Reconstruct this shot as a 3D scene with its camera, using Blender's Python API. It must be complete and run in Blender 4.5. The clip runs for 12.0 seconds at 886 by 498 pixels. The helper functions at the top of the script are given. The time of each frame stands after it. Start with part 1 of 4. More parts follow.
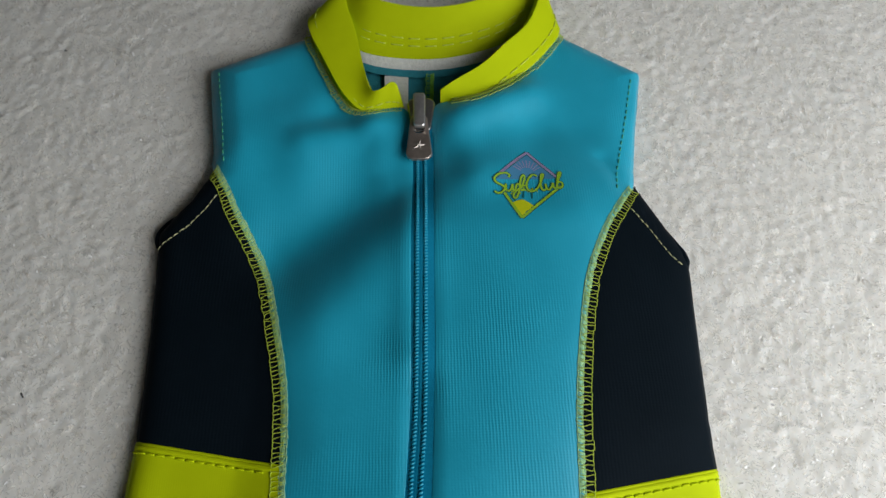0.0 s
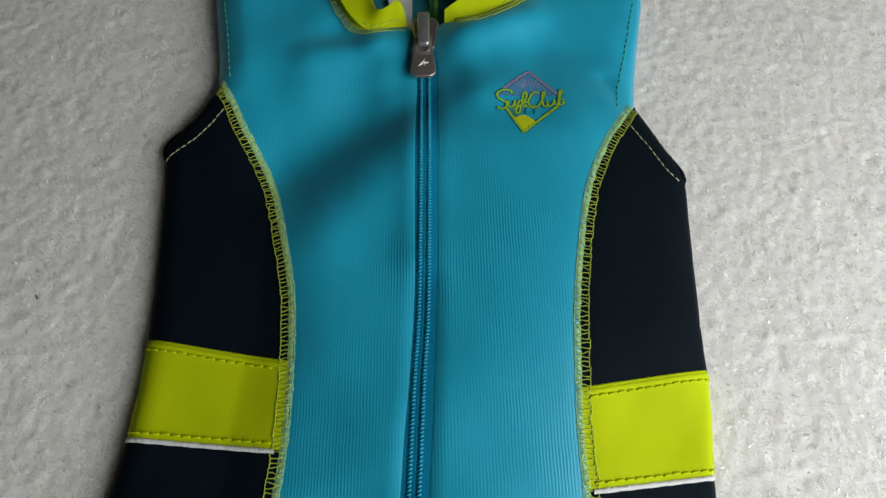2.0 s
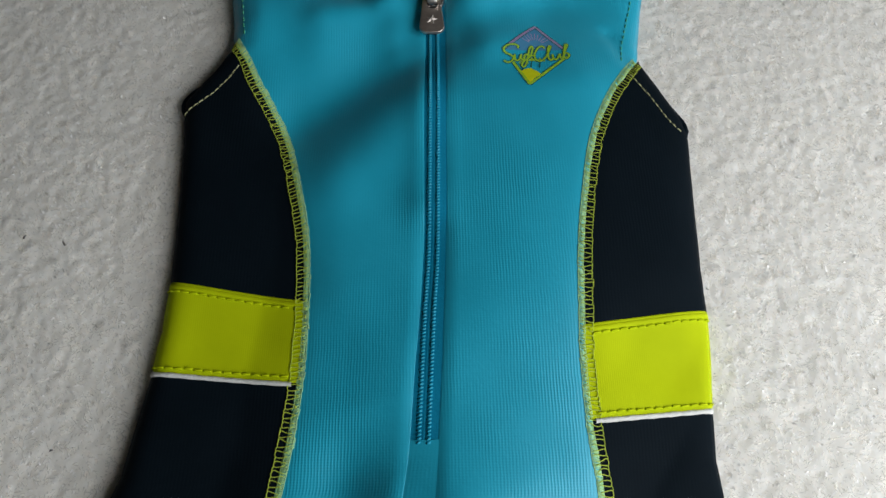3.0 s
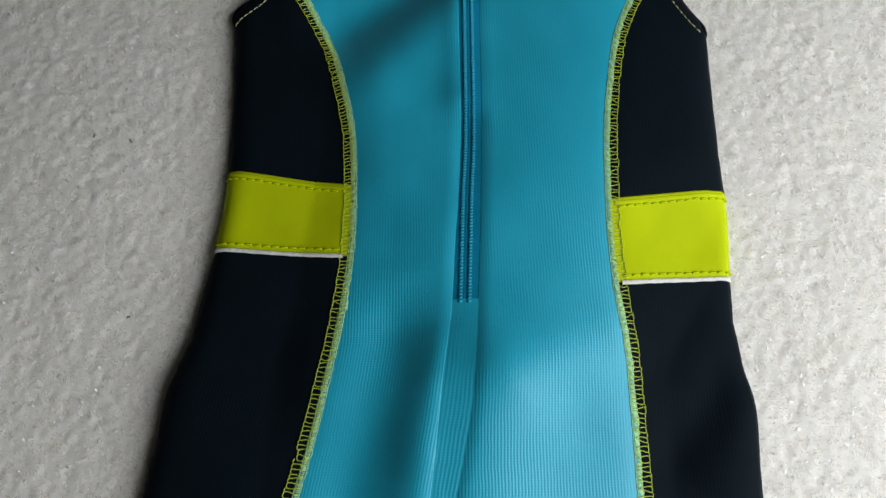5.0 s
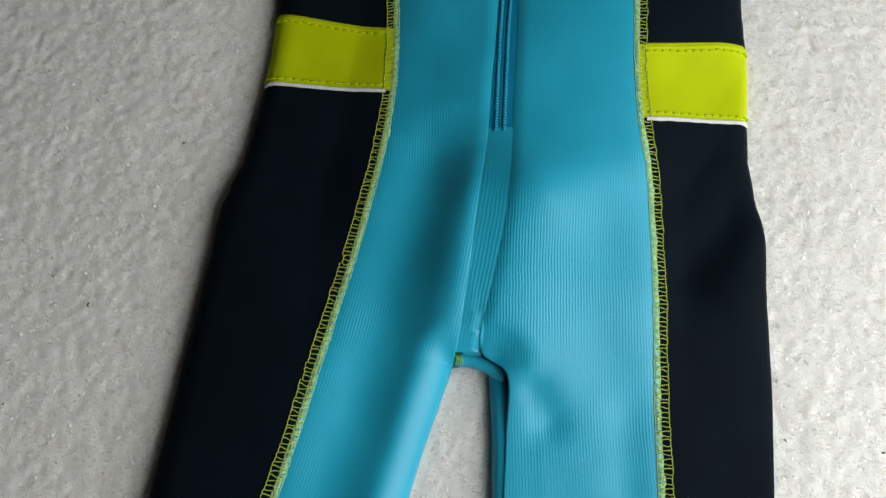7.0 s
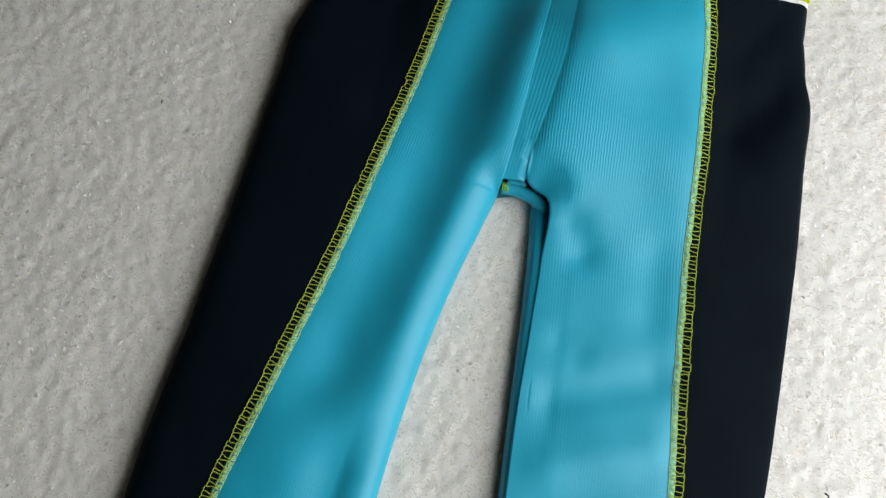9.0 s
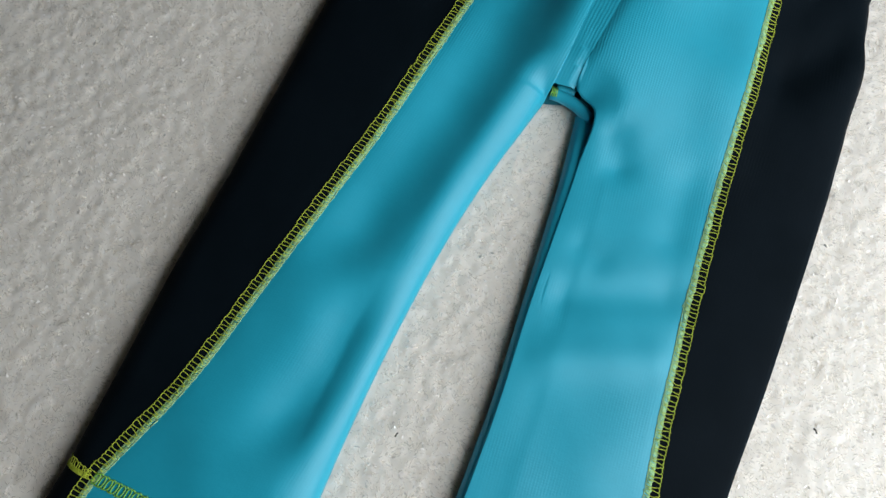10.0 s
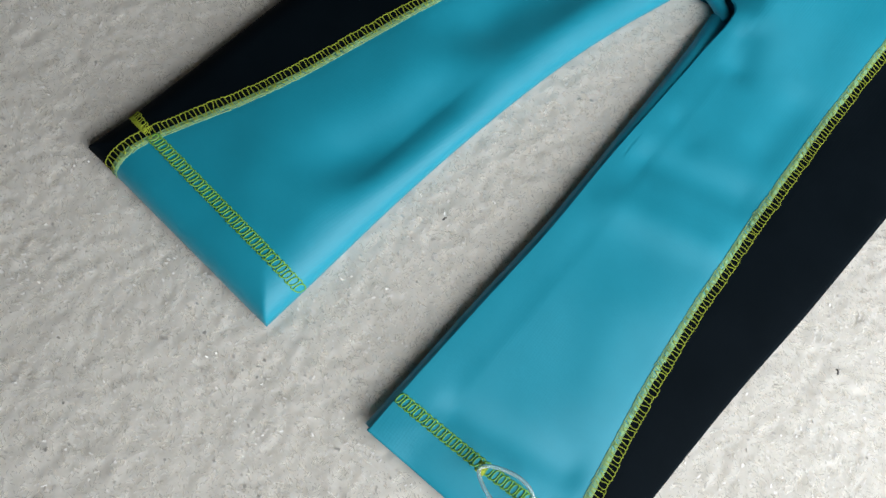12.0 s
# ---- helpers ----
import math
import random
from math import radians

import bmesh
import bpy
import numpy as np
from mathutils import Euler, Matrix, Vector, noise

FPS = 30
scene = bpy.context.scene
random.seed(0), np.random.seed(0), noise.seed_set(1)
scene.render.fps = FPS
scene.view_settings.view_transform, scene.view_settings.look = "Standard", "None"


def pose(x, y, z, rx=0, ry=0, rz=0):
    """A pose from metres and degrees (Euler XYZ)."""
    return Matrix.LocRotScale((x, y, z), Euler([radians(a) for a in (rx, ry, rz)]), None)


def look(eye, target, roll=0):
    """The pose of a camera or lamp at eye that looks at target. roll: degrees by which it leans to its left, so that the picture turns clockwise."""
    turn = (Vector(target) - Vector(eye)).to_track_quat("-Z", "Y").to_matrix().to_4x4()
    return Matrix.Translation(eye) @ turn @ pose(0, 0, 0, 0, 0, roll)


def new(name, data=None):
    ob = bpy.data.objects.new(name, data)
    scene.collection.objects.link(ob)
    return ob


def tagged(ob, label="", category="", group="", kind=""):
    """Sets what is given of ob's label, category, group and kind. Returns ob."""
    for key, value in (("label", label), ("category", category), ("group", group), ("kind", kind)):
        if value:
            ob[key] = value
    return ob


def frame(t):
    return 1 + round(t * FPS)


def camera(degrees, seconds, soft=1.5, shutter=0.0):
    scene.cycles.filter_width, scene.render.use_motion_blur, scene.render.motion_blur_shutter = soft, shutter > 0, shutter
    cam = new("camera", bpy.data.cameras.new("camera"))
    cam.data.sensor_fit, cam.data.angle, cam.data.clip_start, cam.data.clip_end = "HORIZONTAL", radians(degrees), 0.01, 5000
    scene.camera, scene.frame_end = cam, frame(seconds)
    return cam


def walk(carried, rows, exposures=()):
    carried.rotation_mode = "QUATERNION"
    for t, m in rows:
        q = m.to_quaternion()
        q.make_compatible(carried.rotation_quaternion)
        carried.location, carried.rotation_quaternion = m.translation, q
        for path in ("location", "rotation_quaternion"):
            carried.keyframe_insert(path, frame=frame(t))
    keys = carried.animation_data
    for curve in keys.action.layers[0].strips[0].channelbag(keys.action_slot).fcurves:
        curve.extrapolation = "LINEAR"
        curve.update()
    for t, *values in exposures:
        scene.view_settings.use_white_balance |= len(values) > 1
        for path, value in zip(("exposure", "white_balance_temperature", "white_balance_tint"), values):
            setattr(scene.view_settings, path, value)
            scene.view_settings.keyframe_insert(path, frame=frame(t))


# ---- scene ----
cam = camera(70, 12.0)
PATH = [
    (0.0, pose(0.00281, 0.08082, 0.15055, 24.861, -0.409, -1.367)),
    (0.5, pose(0.00212, 0.07859, 0.15084, 24.151, 0.440, -1.081)),
    (1.0, pose(0.00114, 0.07467, 0.14910, 24.037, 0.236, -1.059)),
    (1.5, pose(0.00060, 0.07044, 0.14929, 23.560, -0.226, -1.174)),
    (2.0, pose(0.00077, 0.06563, 0.14838, 22.237, -1.003, -0.977)),
    (2.5, pose(0.00082, 0.06014, 0.14852, 21.797, -0.150, -0.861)),
    (3.0, pose(0.00062, 0.05388, 0.14996, 21.177, -0.189, -0.815)),
    (3.2, pose(0.00041, 0.05032, 0.15112, 21.207, 0.018, -1.598)),
    (4.8, pose(-0.00284, 0.02724, 0.15193, 19.929, 0.211, -0.651)),
    (5.0, pose(-0.00527, 0.02540, 0.15329, 19.900, 1.287, -0.806)),
    (5.5, pose(-0.00698, 0.01811, 0.15398, 18.731, 1.106, -0.579)),
    (6.0, pose(-0.00767, 0.01217, 0.15359, 18.786, 1.683, -0.714)),
    (6.5, pose(-0.01058, 0.00104, 0.15242, 18.252, 0.994, 0.155)),
    (7.0, pose(-0.01343, -0.01130, 0.15348, 17.100, 0.893, 1.099)),
    (7.2, pose(-0.01344, -0.01447, 0.15675, 16.629, 0.949, 1.576)),
    (8.8, pose(-0.01831, -0.04166, 0.15124, 14.203, 0.310, 6.201)),
    (9.0, pose(-0.01927, -0.04705, 0.15281, 14.064, 0.375, 7.956)),
    (9.5, pose(-0.01961, -0.06094, 0.15060, 13.756, -0.588, 12.942)),
    (10.0, pose(-0.01876, -0.07284, 0.15173, 12.856, -0.799, 17.582)),
    (10.5, pose(-0.01944, -0.08528, 0.15252, 12.939, -0.954, 21.964)),
    (11.0, pose(-0.01687, -0.09916, 0.14925, 11.705, -2.053, 27.387)),
    (11.5, pose(-0.01562, -0.11048, 0.14432, 11.402, -3.390, 33.064)),
    (12.0, pose(-0.01069, -0.12482, 0.13856, 13.446, -5.990, 38.510)),
]
walk(cam, PATH, [(0.0, -0.1, 6200, 10), (3.2, -0.16, 6180, 10), (6.0, -0.14, 6220, 10), (7.2, -0.14, 6220, 10), (9.0, -0.12, 6250, 10), (11.0, -0.2, 6220, 10), (12.0, -0.26, 6250, 10)])

# ---------------------------------------------------------------- light
world = bpy.data.worlds.new("world")
scene.world = world
world.use_nodes = True
wn = world.node_tree
sky = wn.nodes.new("ShaderNodeTexSky")
sky.sky_type = "NISHITA"
sky.sun_disc = False
sky.sun_elevation, sky.sun_rotation = radians(35), radians(200)
wn.links.new(sky.outputs[0], wn.nodes["Background"].inputs[0])
wn.nodes["Background"].inputs[1].default_value = 0.1

window_lamp = bpy.data.lights.new("window_daylight", "AREA")
window_lamp.shape, window_lamp.size, window_lamp.size_y = "RECTANGLE", 0.44, 0.36
window_lamp.energy, window_lamp.color = 2.6, (1.0, 0.985, 0.955)
new("window_daylight", window_lamp).matrix_world = look((0.30, -0.10, 0.215), (0.0, 0.0, 0.02))


# ---------------------------------------------------------------- materials
def material(name, rough=0.7, metal=0.0):
    m = bpy.data.materials.new(name)
    m.use_nodes = True
    n = m.node_tree
    b = n.nodes["Principled BSDF"]
    b.inputs["Roughness"].default_value = rough
    b.inputs["Metallic"].default_value = metal
    return m, n, b


def ramp(n, source, dark, light, low=0.3, high=0.7):
    r = n.nodes.new("ShaderNodeValToRGB")
    r.color_ramp.elements[0].position, r.color_ramp.elements[1].position = low, high
    r.color_ramp.elements[0].color, r.color_ramp.elements[1].color = (*dark, 1), (*light, 1)
    n.links.new(source, r.inputs[0])
    return r.outputs[0]


def noise_node(n, scale, detail=4.0, rough=0.6):
    c = n.nodes.new("ShaderNodeTexCoord")
    t = n.nodes.new("ShaderNodeTexNoise")
    t.inputs["Scale"].default_value, t.inputs["Detail"].default_value, t.inputs["Roughness"].default_value = scale, detail, rough
    n.links.new(c.outputs["Object"], t.inputs["Vector"])
    return t.outputs["Fac"]


def fabric(name, dark, light, pitch=0.0007, depth=0.000023, rough=0.47, sheen=0.08, specular=0.48):
    """Fine ribbed knit over foam: ribs run along the panel, crossed by tiny stitches."""
    m, n, b = material(name, rough)
    b.inputs["Sheen Weight"].default_value = sheen
    b.inputs["Sheen Roughness"].default_value = 0.45
    b.inputs["Specular IOR Level"].default_value = specular
    uv = n.nodes.new("ShaderNodeUVMap")
    sep = n.nodes.new("ShaderNodeSeparateXYZ")
    n.links.new(uv.outputs[0], sep.inputs[0])

    def sine(out, size):
        k = n.nodes.new("ShaderNodeMath"); k.operation = "MULTIPLY"; k.inputs[1].default_value = 2 * math.pi / size
        s = n.nodes.new("ShaderNodeMath"); s.operation = "SINE"
        n.links.new(out, k.inputs[0]); n.links.new(k.outputs[0], s.inputs[0])
        return s.outputs[0]

    sway = n.nodes.new("ShaderNodeMath"); sway.operation = "MULTIPLY_ADD"; sway.inputs[1].default_value = pitch * 0.8
    n.links.new(noise_node(n, 160, 3), sway.inputs[0]); n.links.new(sep.outputs[0], sway.inputs[2])
    rib, cross = sine(sway.outputs[0], pitch), sine(sep.outputs[1], pitch * 0.8)
    mix = n.nodes.new("ShaderNodeMath"); mix.operation = "MULTIPLY_ADD"; mix.inputs[1].default_value = 0.22
    n.links.new(cross, mix.inputs[0]); n.links.new(rib, mix.inputs[2])
    patch = n.nodes.new("ShaderNodeMapRange")
    patch.inputs["From Min"].default_value, patch.inputs["From Max"].default_value, patch.inputs["To Min"].default_value = 0.40, 0.66, 0.12
    n.links.new(noise_node(n, 42, 5), patch.inputs["Value"])
    fade = n.nodes.new("ShaderNodeMath"); fade.operation = "MULTIPLY"
    # the ribs stand open over the body and are stretched flat down the legs
    stretch = n.nodes.new("ShaderNodeMapRange"); stretch.interpolation_type = "SMOOTHSTEP"
    stretch.inputs["From Min"].default_value, stretch.inputs["From Max"].default_value = -0.04, 0.03
    stretch.inputs["To Min"].default_value, stretch.inputs["To Max"].default_value = 0.3, 1.0
    n.links.new(sep.outputs[1], stretch.inputs["Value"])
    open_ribs = n.nodes.new("ShaderNodeMath"); open_ribs.operation = "MULTIPLY"
    n.links.new(patch.outputs[0], open_ribs.inputs[0]); n.links.new(stretch.outputs[0], open_ribs.inputs[1])
    n.links.new(mix.outputs[0], fade.inputs[0]); n.links.new(open_ribs.outputs[0], fade.inputs[1])
    fine = noise_node(n, 900, 3)
    add = n.nodes.new("ShaderNodeMath"); add.operation = "MULTIPLY_ADD"; add.inputs[1].default_value = 1.2
    n.links.new(fine, add.inputs[0]); n.links.new(fade.outputs[0], add.inputs[2])
    bump = n.nodes.new("ShaderNodeBump")
    bump.inputs["Strength"].default_value, bump.inputs["Distance"].default_value = 1.0, depth
    n.links.new(add.outputs[0], bump.inputs["Height"])
    n.links.new(bump.outputs[0], b.inputs["Normal"])
    # random tone, plus rib shading in the colour: grooves darker, crests lighter
    rib_shade_blotch = n.nodes.new("ShaderNodeMath"); rib_shade_blotch.operation = "MULTIPLY_ADD"; rib_shade_blotch.inputs[1].default_value = 0.07
    n.links.new(fade.outputs[0], rib_shade_blotch.inputs[0]); n.links.new(noise_node(n, 60, 5), rib_shade_blotch.inputs[2])
    n.links.new(ramp(n, rib_shade_blotch.outputs[0], dark, light), b.inputs["Base Color"])
    return m


def plain(name, dark, light, rough=0.6, scale=400, metal=0.0, bump_size=0.0):
    m, n, b = material(name, rough, metal)
    f = noise_node(n, scale)
    n.links.new(ramp(n, f, dark, light), b.inputs["Base Color"])
    if bump_size:
        bp = n.nodes.new("ShaderNodeBump")
        bp.inputs["Distance"].default_value = bump_size
        n.links.new(f, bp.inputs["Height"])
        n.links.new(bp.outputs[0], b.inputs["Normal"])
    return m


BLUE = fabric("blue_knit", (0.014, 0.36, 0.515), (0.020, 0.405, 0.575))
NAVY = fabric("navy_knit", (0.0034, 0.0070, 0.0104), (0.0047, 0.0090, 0.0134), 0.0008, 0.000012, 0.65, 0.0, 0.03)
LIME = fabric("lime_knit", (0.46, 0.56, 0.0006), (0.52, 0.62, 0.0008), 0.0005, 0.000012, 0.7, 0.0, 0.06)
INSIDE = plain("inside_lining", (0.02, 0.20, 0.26), (0.03, 0.26, 0.33), 0.8, 500, bump_size=0.0003)
TAPE = plain("zip_tape", (0.004, 0.19, 0.33), (0.006, 0.23, 0.38), 0.85, 1500, bump_size=0.0001)
TAPE.node_tree.nodes["Principled BSDF"].inputs["Specular IOR Level"].default_value = 0.15
TEETH = plain("zip_teeth", (0.015, 0.29, 0.43), (0.022, 0.34, 0.49), 0.35, 800)
THREAD = plain("lime_thread", (0.42, 0.54, 0.03), (0.58, 0.68, 0.07), 0.6, 1500)
THREAD_GREEN = plain("green_thread", (0.17, 0.50, 0.05), (0.29, 0.62, 0.11), 0.6, 1500)
THREAD_EMERALD = plain("emerald_thread", (0.05, 0.40, 0.20), (0.10, 0.50, 0.28), 0.6, 1500)
THREAD_OLIVE = plain("olive_thread", (0.32, 0.60, 0.27), (0.44, 0.68, 0.35), 0.6, 1500)
THREAD_LIGHT = plain("pale_lime_thread", (0.42, 0.58, 0.06), (0.58, 0.70, 0.16), 0.6, 1500)
THREAD_PALE = plain("pale_thread", (0.42, 0.42, 0.20), (0.60, 0.60, 0.33), 0.6, 1500)
WHITE = plain("white_cotton", (0.66, 0.67, 0.63), (0.78, 0.78, 0.74), 0.85, 900, bump_size=0.0004)
GUNMETAL = plain("gunmetal", (0.42, 0.41, 0.40), (0.54, 0.53, 0.52), 0.26, 700, 0.9)
# gunmetal lightened for the bridge: the bright reflection is put into its colour
BRIDGE_SHINE_METAL = plain("bridge_shine_in_colour", (0.66, 0.65, 0.63), (0.78, 0.77, 0.75), 0.28, 700, 0.85)
# barely metallic: the star's shine comes from its colour on every arm
STAR_METAL = plain("star_shine_in_colour", (0.42, 0.38, 0.34), (0.56, 0.50, 0.45), 0.5, 900, 0.3)
TAB_METAL = plain("brown_gunmetal", (0.46, 0.39, 0.34), (0.58, 0.50, 0.44), 0.36, 700, 0.85)
PRINT_LIME = plain("print_lime", (0.30, 0.53, 0.02), (0.38, 0.61, 0.03), 0.5, 900)
PRINT_YELLOW = plain("print_yellow", (0.60, 0.66, 0.0), (0.70, 0.74, 0.01), 0.5, 900)
PRINT_PINK = plain("print_pink", (0.30, 0.24, 0.42), (0.38, 0.29, 0.48), 0.5, 900)
PRINT_DARK = plain("print_teal", (0.010, 0.12, 0.12), (0.016, 0.16, 0.15), 0.5, 900)
PRINT_MAUVE = plain("print_mauve", (0.06, 0.24, 0.42), (0.075, 0.26, 0.45), 0.5, 900)
LINT = plain("dark_lint", (0.03, 0.03, 0.03), (0.08, 0.075, 0.07), 0.9)
WALL = plain("wall_paint", (0.58, 0.57, 0.55), (0.64, 0.63, 0.60), 0.9, 12, bump_size=0.001)
WOOD = plain("floor_wood", (0.20, 0.12, 0.06), (0.30, 0.19, 0.10), 0.5, 9)

FLEECE, fn, fb = material("white_fleece", 0.75)
fb.inputs["Sheen Weight"].default_value = 0.25
fb.inputs["Subsurface Weight"].default_value = 0.7
fb.inputs["Subsurface Radius"].default_value = (1.0, 0.95, 0.9)
fb.inputs["Subsurface Scale"].default_value = 0.0022
geo = fn.nodes.new("ShaderNodeNewGeometry")
f_mix = fn.nodes.new("ShaderNodeMath"); f_mix.operation = "MULTIPLY_ADD"; f_mix.inputs[1].default_value = 0.35
fn.links.new(geo.outputs["Random Per Island"], f_mix.inputs[0])
fn.links.new(noise_node(fn, 70, 5), f_mix.inputs[2])
fn.links.new(ramp(fn, f_mix.outputs[0], (0.79, 0.775, 0.72), (0.90, 0.885, 0.83), 0.3, 0.95), fb.inputs["Base Color"])

f_bump = fn.nodes.new("ShaderNodeBump")
f_bump.inputs["Strength"].default_value, f_bump.inputs["Distance"].default_value = 0.6, 0.0002
fn.links.new(noise_node(fn, 520, 2, 0.55), f_bump.inputs["Height"])
fn.links.new(f_bump.outputs[0], fb.inputs["Normal"])
FIBRE = FLEECE.copy()
FIBRE.name = "fleece_fibre"
fn2 = FIBRE.node_tree
clear = fn2.nodes.new("ShaderNodeBsdfTransparent")
thin = fn2.nodes.new("ShaderNodeBsdfTranslucent")
thin.inputs[0].default_value = (0.95, 0.935, 0.88, 1)
blend = fn2.nodes.new("ShaderNodeMixShader")
blend.inputs[0].default_value = 0.5
fn2.links.new(fn2.nodes["Principled BSDF"].outputs[0], blend.inputs[1])
fn2.links.new(thin.outputs[0], blend.inputs[2])
sheer = fn2.nodes.new("ShaderNodeMixShader")
sheer.inputs[0].default_value = 0.4
fn2.nodes["Principled BSDF"].inputs["Subsurface Weight"].default_value = 0.0
for node in fn2.nodes:
    if node.bl_idname == "ShaderNodeBump":
        node.inputs["Distance"].default_value = 0.0003
        node.inputs["Height"].links[0].from_node.inputs["Scale"].default_value = 850
# a random fifth of the fibres is whiter: sparkle put into the colour
geo2 = fn2.nodes.new("ShaderNodeNewGeometry")
fn2.links.new(ramp(fn2, geo2.outputs["Random Per Island"], (0.87, 0.855, 0.80), (0.95, 0.94, 0.90), 0.8, 1.0), fn2.nodes["Principled BSDF"].inputs["Base Color"])
fn2.links.new(blend.outputs[0], sheer.inputs[1])
fn2.links.new(clear.outputs[0], sheer.inputs[2])
fn2.links.new(sheer.outputs[0], fn2.nodes["Material Output"].inputs[0])

# whiter than the pile: tuft glints put into the colour, besides the gloss
TUFT_GLINT = plain("fleece_tuft_glint", (0.90, 0.89, 0.86), (0.96, 0.95, 0.93), 0.3, 300)
TUFT_GLINT.node_tree.nodes["Principled BSDF"].inputs["Specular IOR Level"].default_value = 0.7

CLEAR, cn, cb = material("clear_plastic", 0.12)
cb.inputs["Base Color"].default_value = (0.75, 0.9, 0.92, 1)
cb.inputs["Transmission Weight"].default_value = 0.75
cb.inputs["IOR"].default_value = 1.4


# ---------------------------------------------------------------- mesh helpers (millimetres in, metres out)
def mesh_object(name, verts, faces, mat, parent=None, label="", uvs=None, smooth=True):
    me = bpy.data.meshes.new(name)
    me.from_pydata((np.asarray(verts, float) / 1000).tolist(), [], [tuple(int(i) for i in f) for f in faces])
    me.materials.append(mat)
    if uvs is not None:
        layer = me.uv_layers.new(name="UVMap")
        index = np.empty(len(me.loops), int)
        me.loops.foreach_get("vertex_index", index)
        layer.data.foreach_set("uv", (np.asarray(uvs, float)[index] / 1000).ravel())
    if smooth:
        me.polygons.foreach_set("use_smooth", [True] * len(me.polygons))
    me.update()
    ob = new(name, me)
    if parent:
        ob.parent = parent
    if label:
        tagged(ob, label)
    return ob


def part(name, bm, mat, parent, label="", smooth=True):
    me = bpy.data.meshes.new(name)
    bm.to_mesh(me)
    bm.free()
    me.materials.append(mat)
    if smooth:
        me.polygons.foreach_set("use_smooth", [True] * len(me.polygons))
    ob = new(name, me)
    ob.parent = parent
    if label:
        tagged(ob, label)
    return ob


def spline(points, n):
    """n points at even steps of the control index along a smooth curve through the control points."""
    p = np.asarray(points, float)
    q = np.vstack([2 * p[0] - p[1], p, 2 * p[-1] - p[-2]])
    s = np.linspace(0, len(p) - 1, n)
    k = np.minimum(s.astype(int), len(p) - 2)
    u = (s - k)[:, None]
    a, b, c, d = q[k], q[k + 1], q[k + 2], q[k + 3]
    return 0.5 * (2 * b + (c - a) * u + (2 * a - 5 * b + 4 * c - d) * u**2 + (3 * b - 3 * c + d - a) * u**3)


def along(points, step):
    """The curve through the control points, cut into even steps of its length."""
    fine = spline(points, 40 * len(points))
    run = np.r_[0, np.cumsum(np.linalg.norm(np.diff(fine, axis=0), axis=1))]
    n = max(2, int(round(run[-1] / step)) + 1)
    s = np.linspace(0, run[-1], n)
    return np.stack([np.interp(s, run, fine[:, k]) for k in range(fine.shape[1])], -1)


def grid_faces(rows, cols):
    i = np.arange(rows - 1)[:, None] * cols + np.arange(cols - 1)
    i = i.ravel()
    return np.stack([i, i + 1, i + cols + 1, i + cols], -1)


def tubes(lines, radius, sides=5):
    """Round threads along polylines, as one list of vertices and faces."""
    verts, faces = [], []
    for line in lines:
        p = np.asarray(line, float)
        if len(p) < 2:
            continue
        t = np.gradient(p, axis=0)
        t /= np.linalg.norm(t, axis=1)[:, None] + 1e-9
        up = np.array([0.0, 0.0, 1.0])
        side = np.cross(t, up)
        side /= np.linalg.norm(side, axis=1)[:, None] + 1e-9
        top = np.cross(side, t)
        base = len(verts)
        for k in range(len(p)):
            for a in range(sides):
                w = 2 * math.pi * a / sides
                verts.append(p[k] + radius * (math.cos(w) * side[k] + math.sin(w) * top[k]))
        for k in range(len(p) - 1):
            for a in range(sides):
                b = (a + 1) % sides
                faces.append((base + k * sides + a, base + k * sides + b, base + (k + 1) * sides + b, base + (k + 1) * sides + a))
        faces.append(tuple(base + a for a in reversed(range(sides))))
        faces.append(tuple(base + (len(p) - 1) * sides + a for a in range(sides)))
    return verts, faces


# ---------------------------------------------------------------- the suit's plan, millimetres: x across, y from crotch (0) towards the neck
# each row: outline, seam
SIDE_L = [((-94.6, -122.5), (-86.8, -123.1)), ((-92.6, -111), (-84.6, -112)), ((-90.3, -88), (-74, -87.2)), ((-88, -63), (-66, -61.5)),
          ((-84, -37), (-58.9, -38)), ((-81.2, -12), (-52.5, -17)), ((-79.3, 5), (-47.2, 3)), ((-77.5, 19), (-43.5, 17)),
          ((-76, 32), (-40, 30)), ((-74.9, 46), (-36.5, 45)), ((-70.4, 58), (-33.6, 61)), ((-67, 81.2), (-31.8, 77.8)),
          ((-66.2, 91), (-31.6, 88)), ((-65.8, 102.5), (-31.7, 96.4)), ((-66.3, 115), (-32.6, 111)), ((-67, 129), (-35, 124)),
          ((-67.7, 142), (-39.6, 140.5)), ((-68.4, 151), (-45, 152.5)), ((-69, 155.5), (-49, 160)), ((-66, 159.3), (-51.5, 165.5)),
          ((-60.5, 163.5), (-54, 170)), ((-57.2, 171.5), (-56, 173.3))]
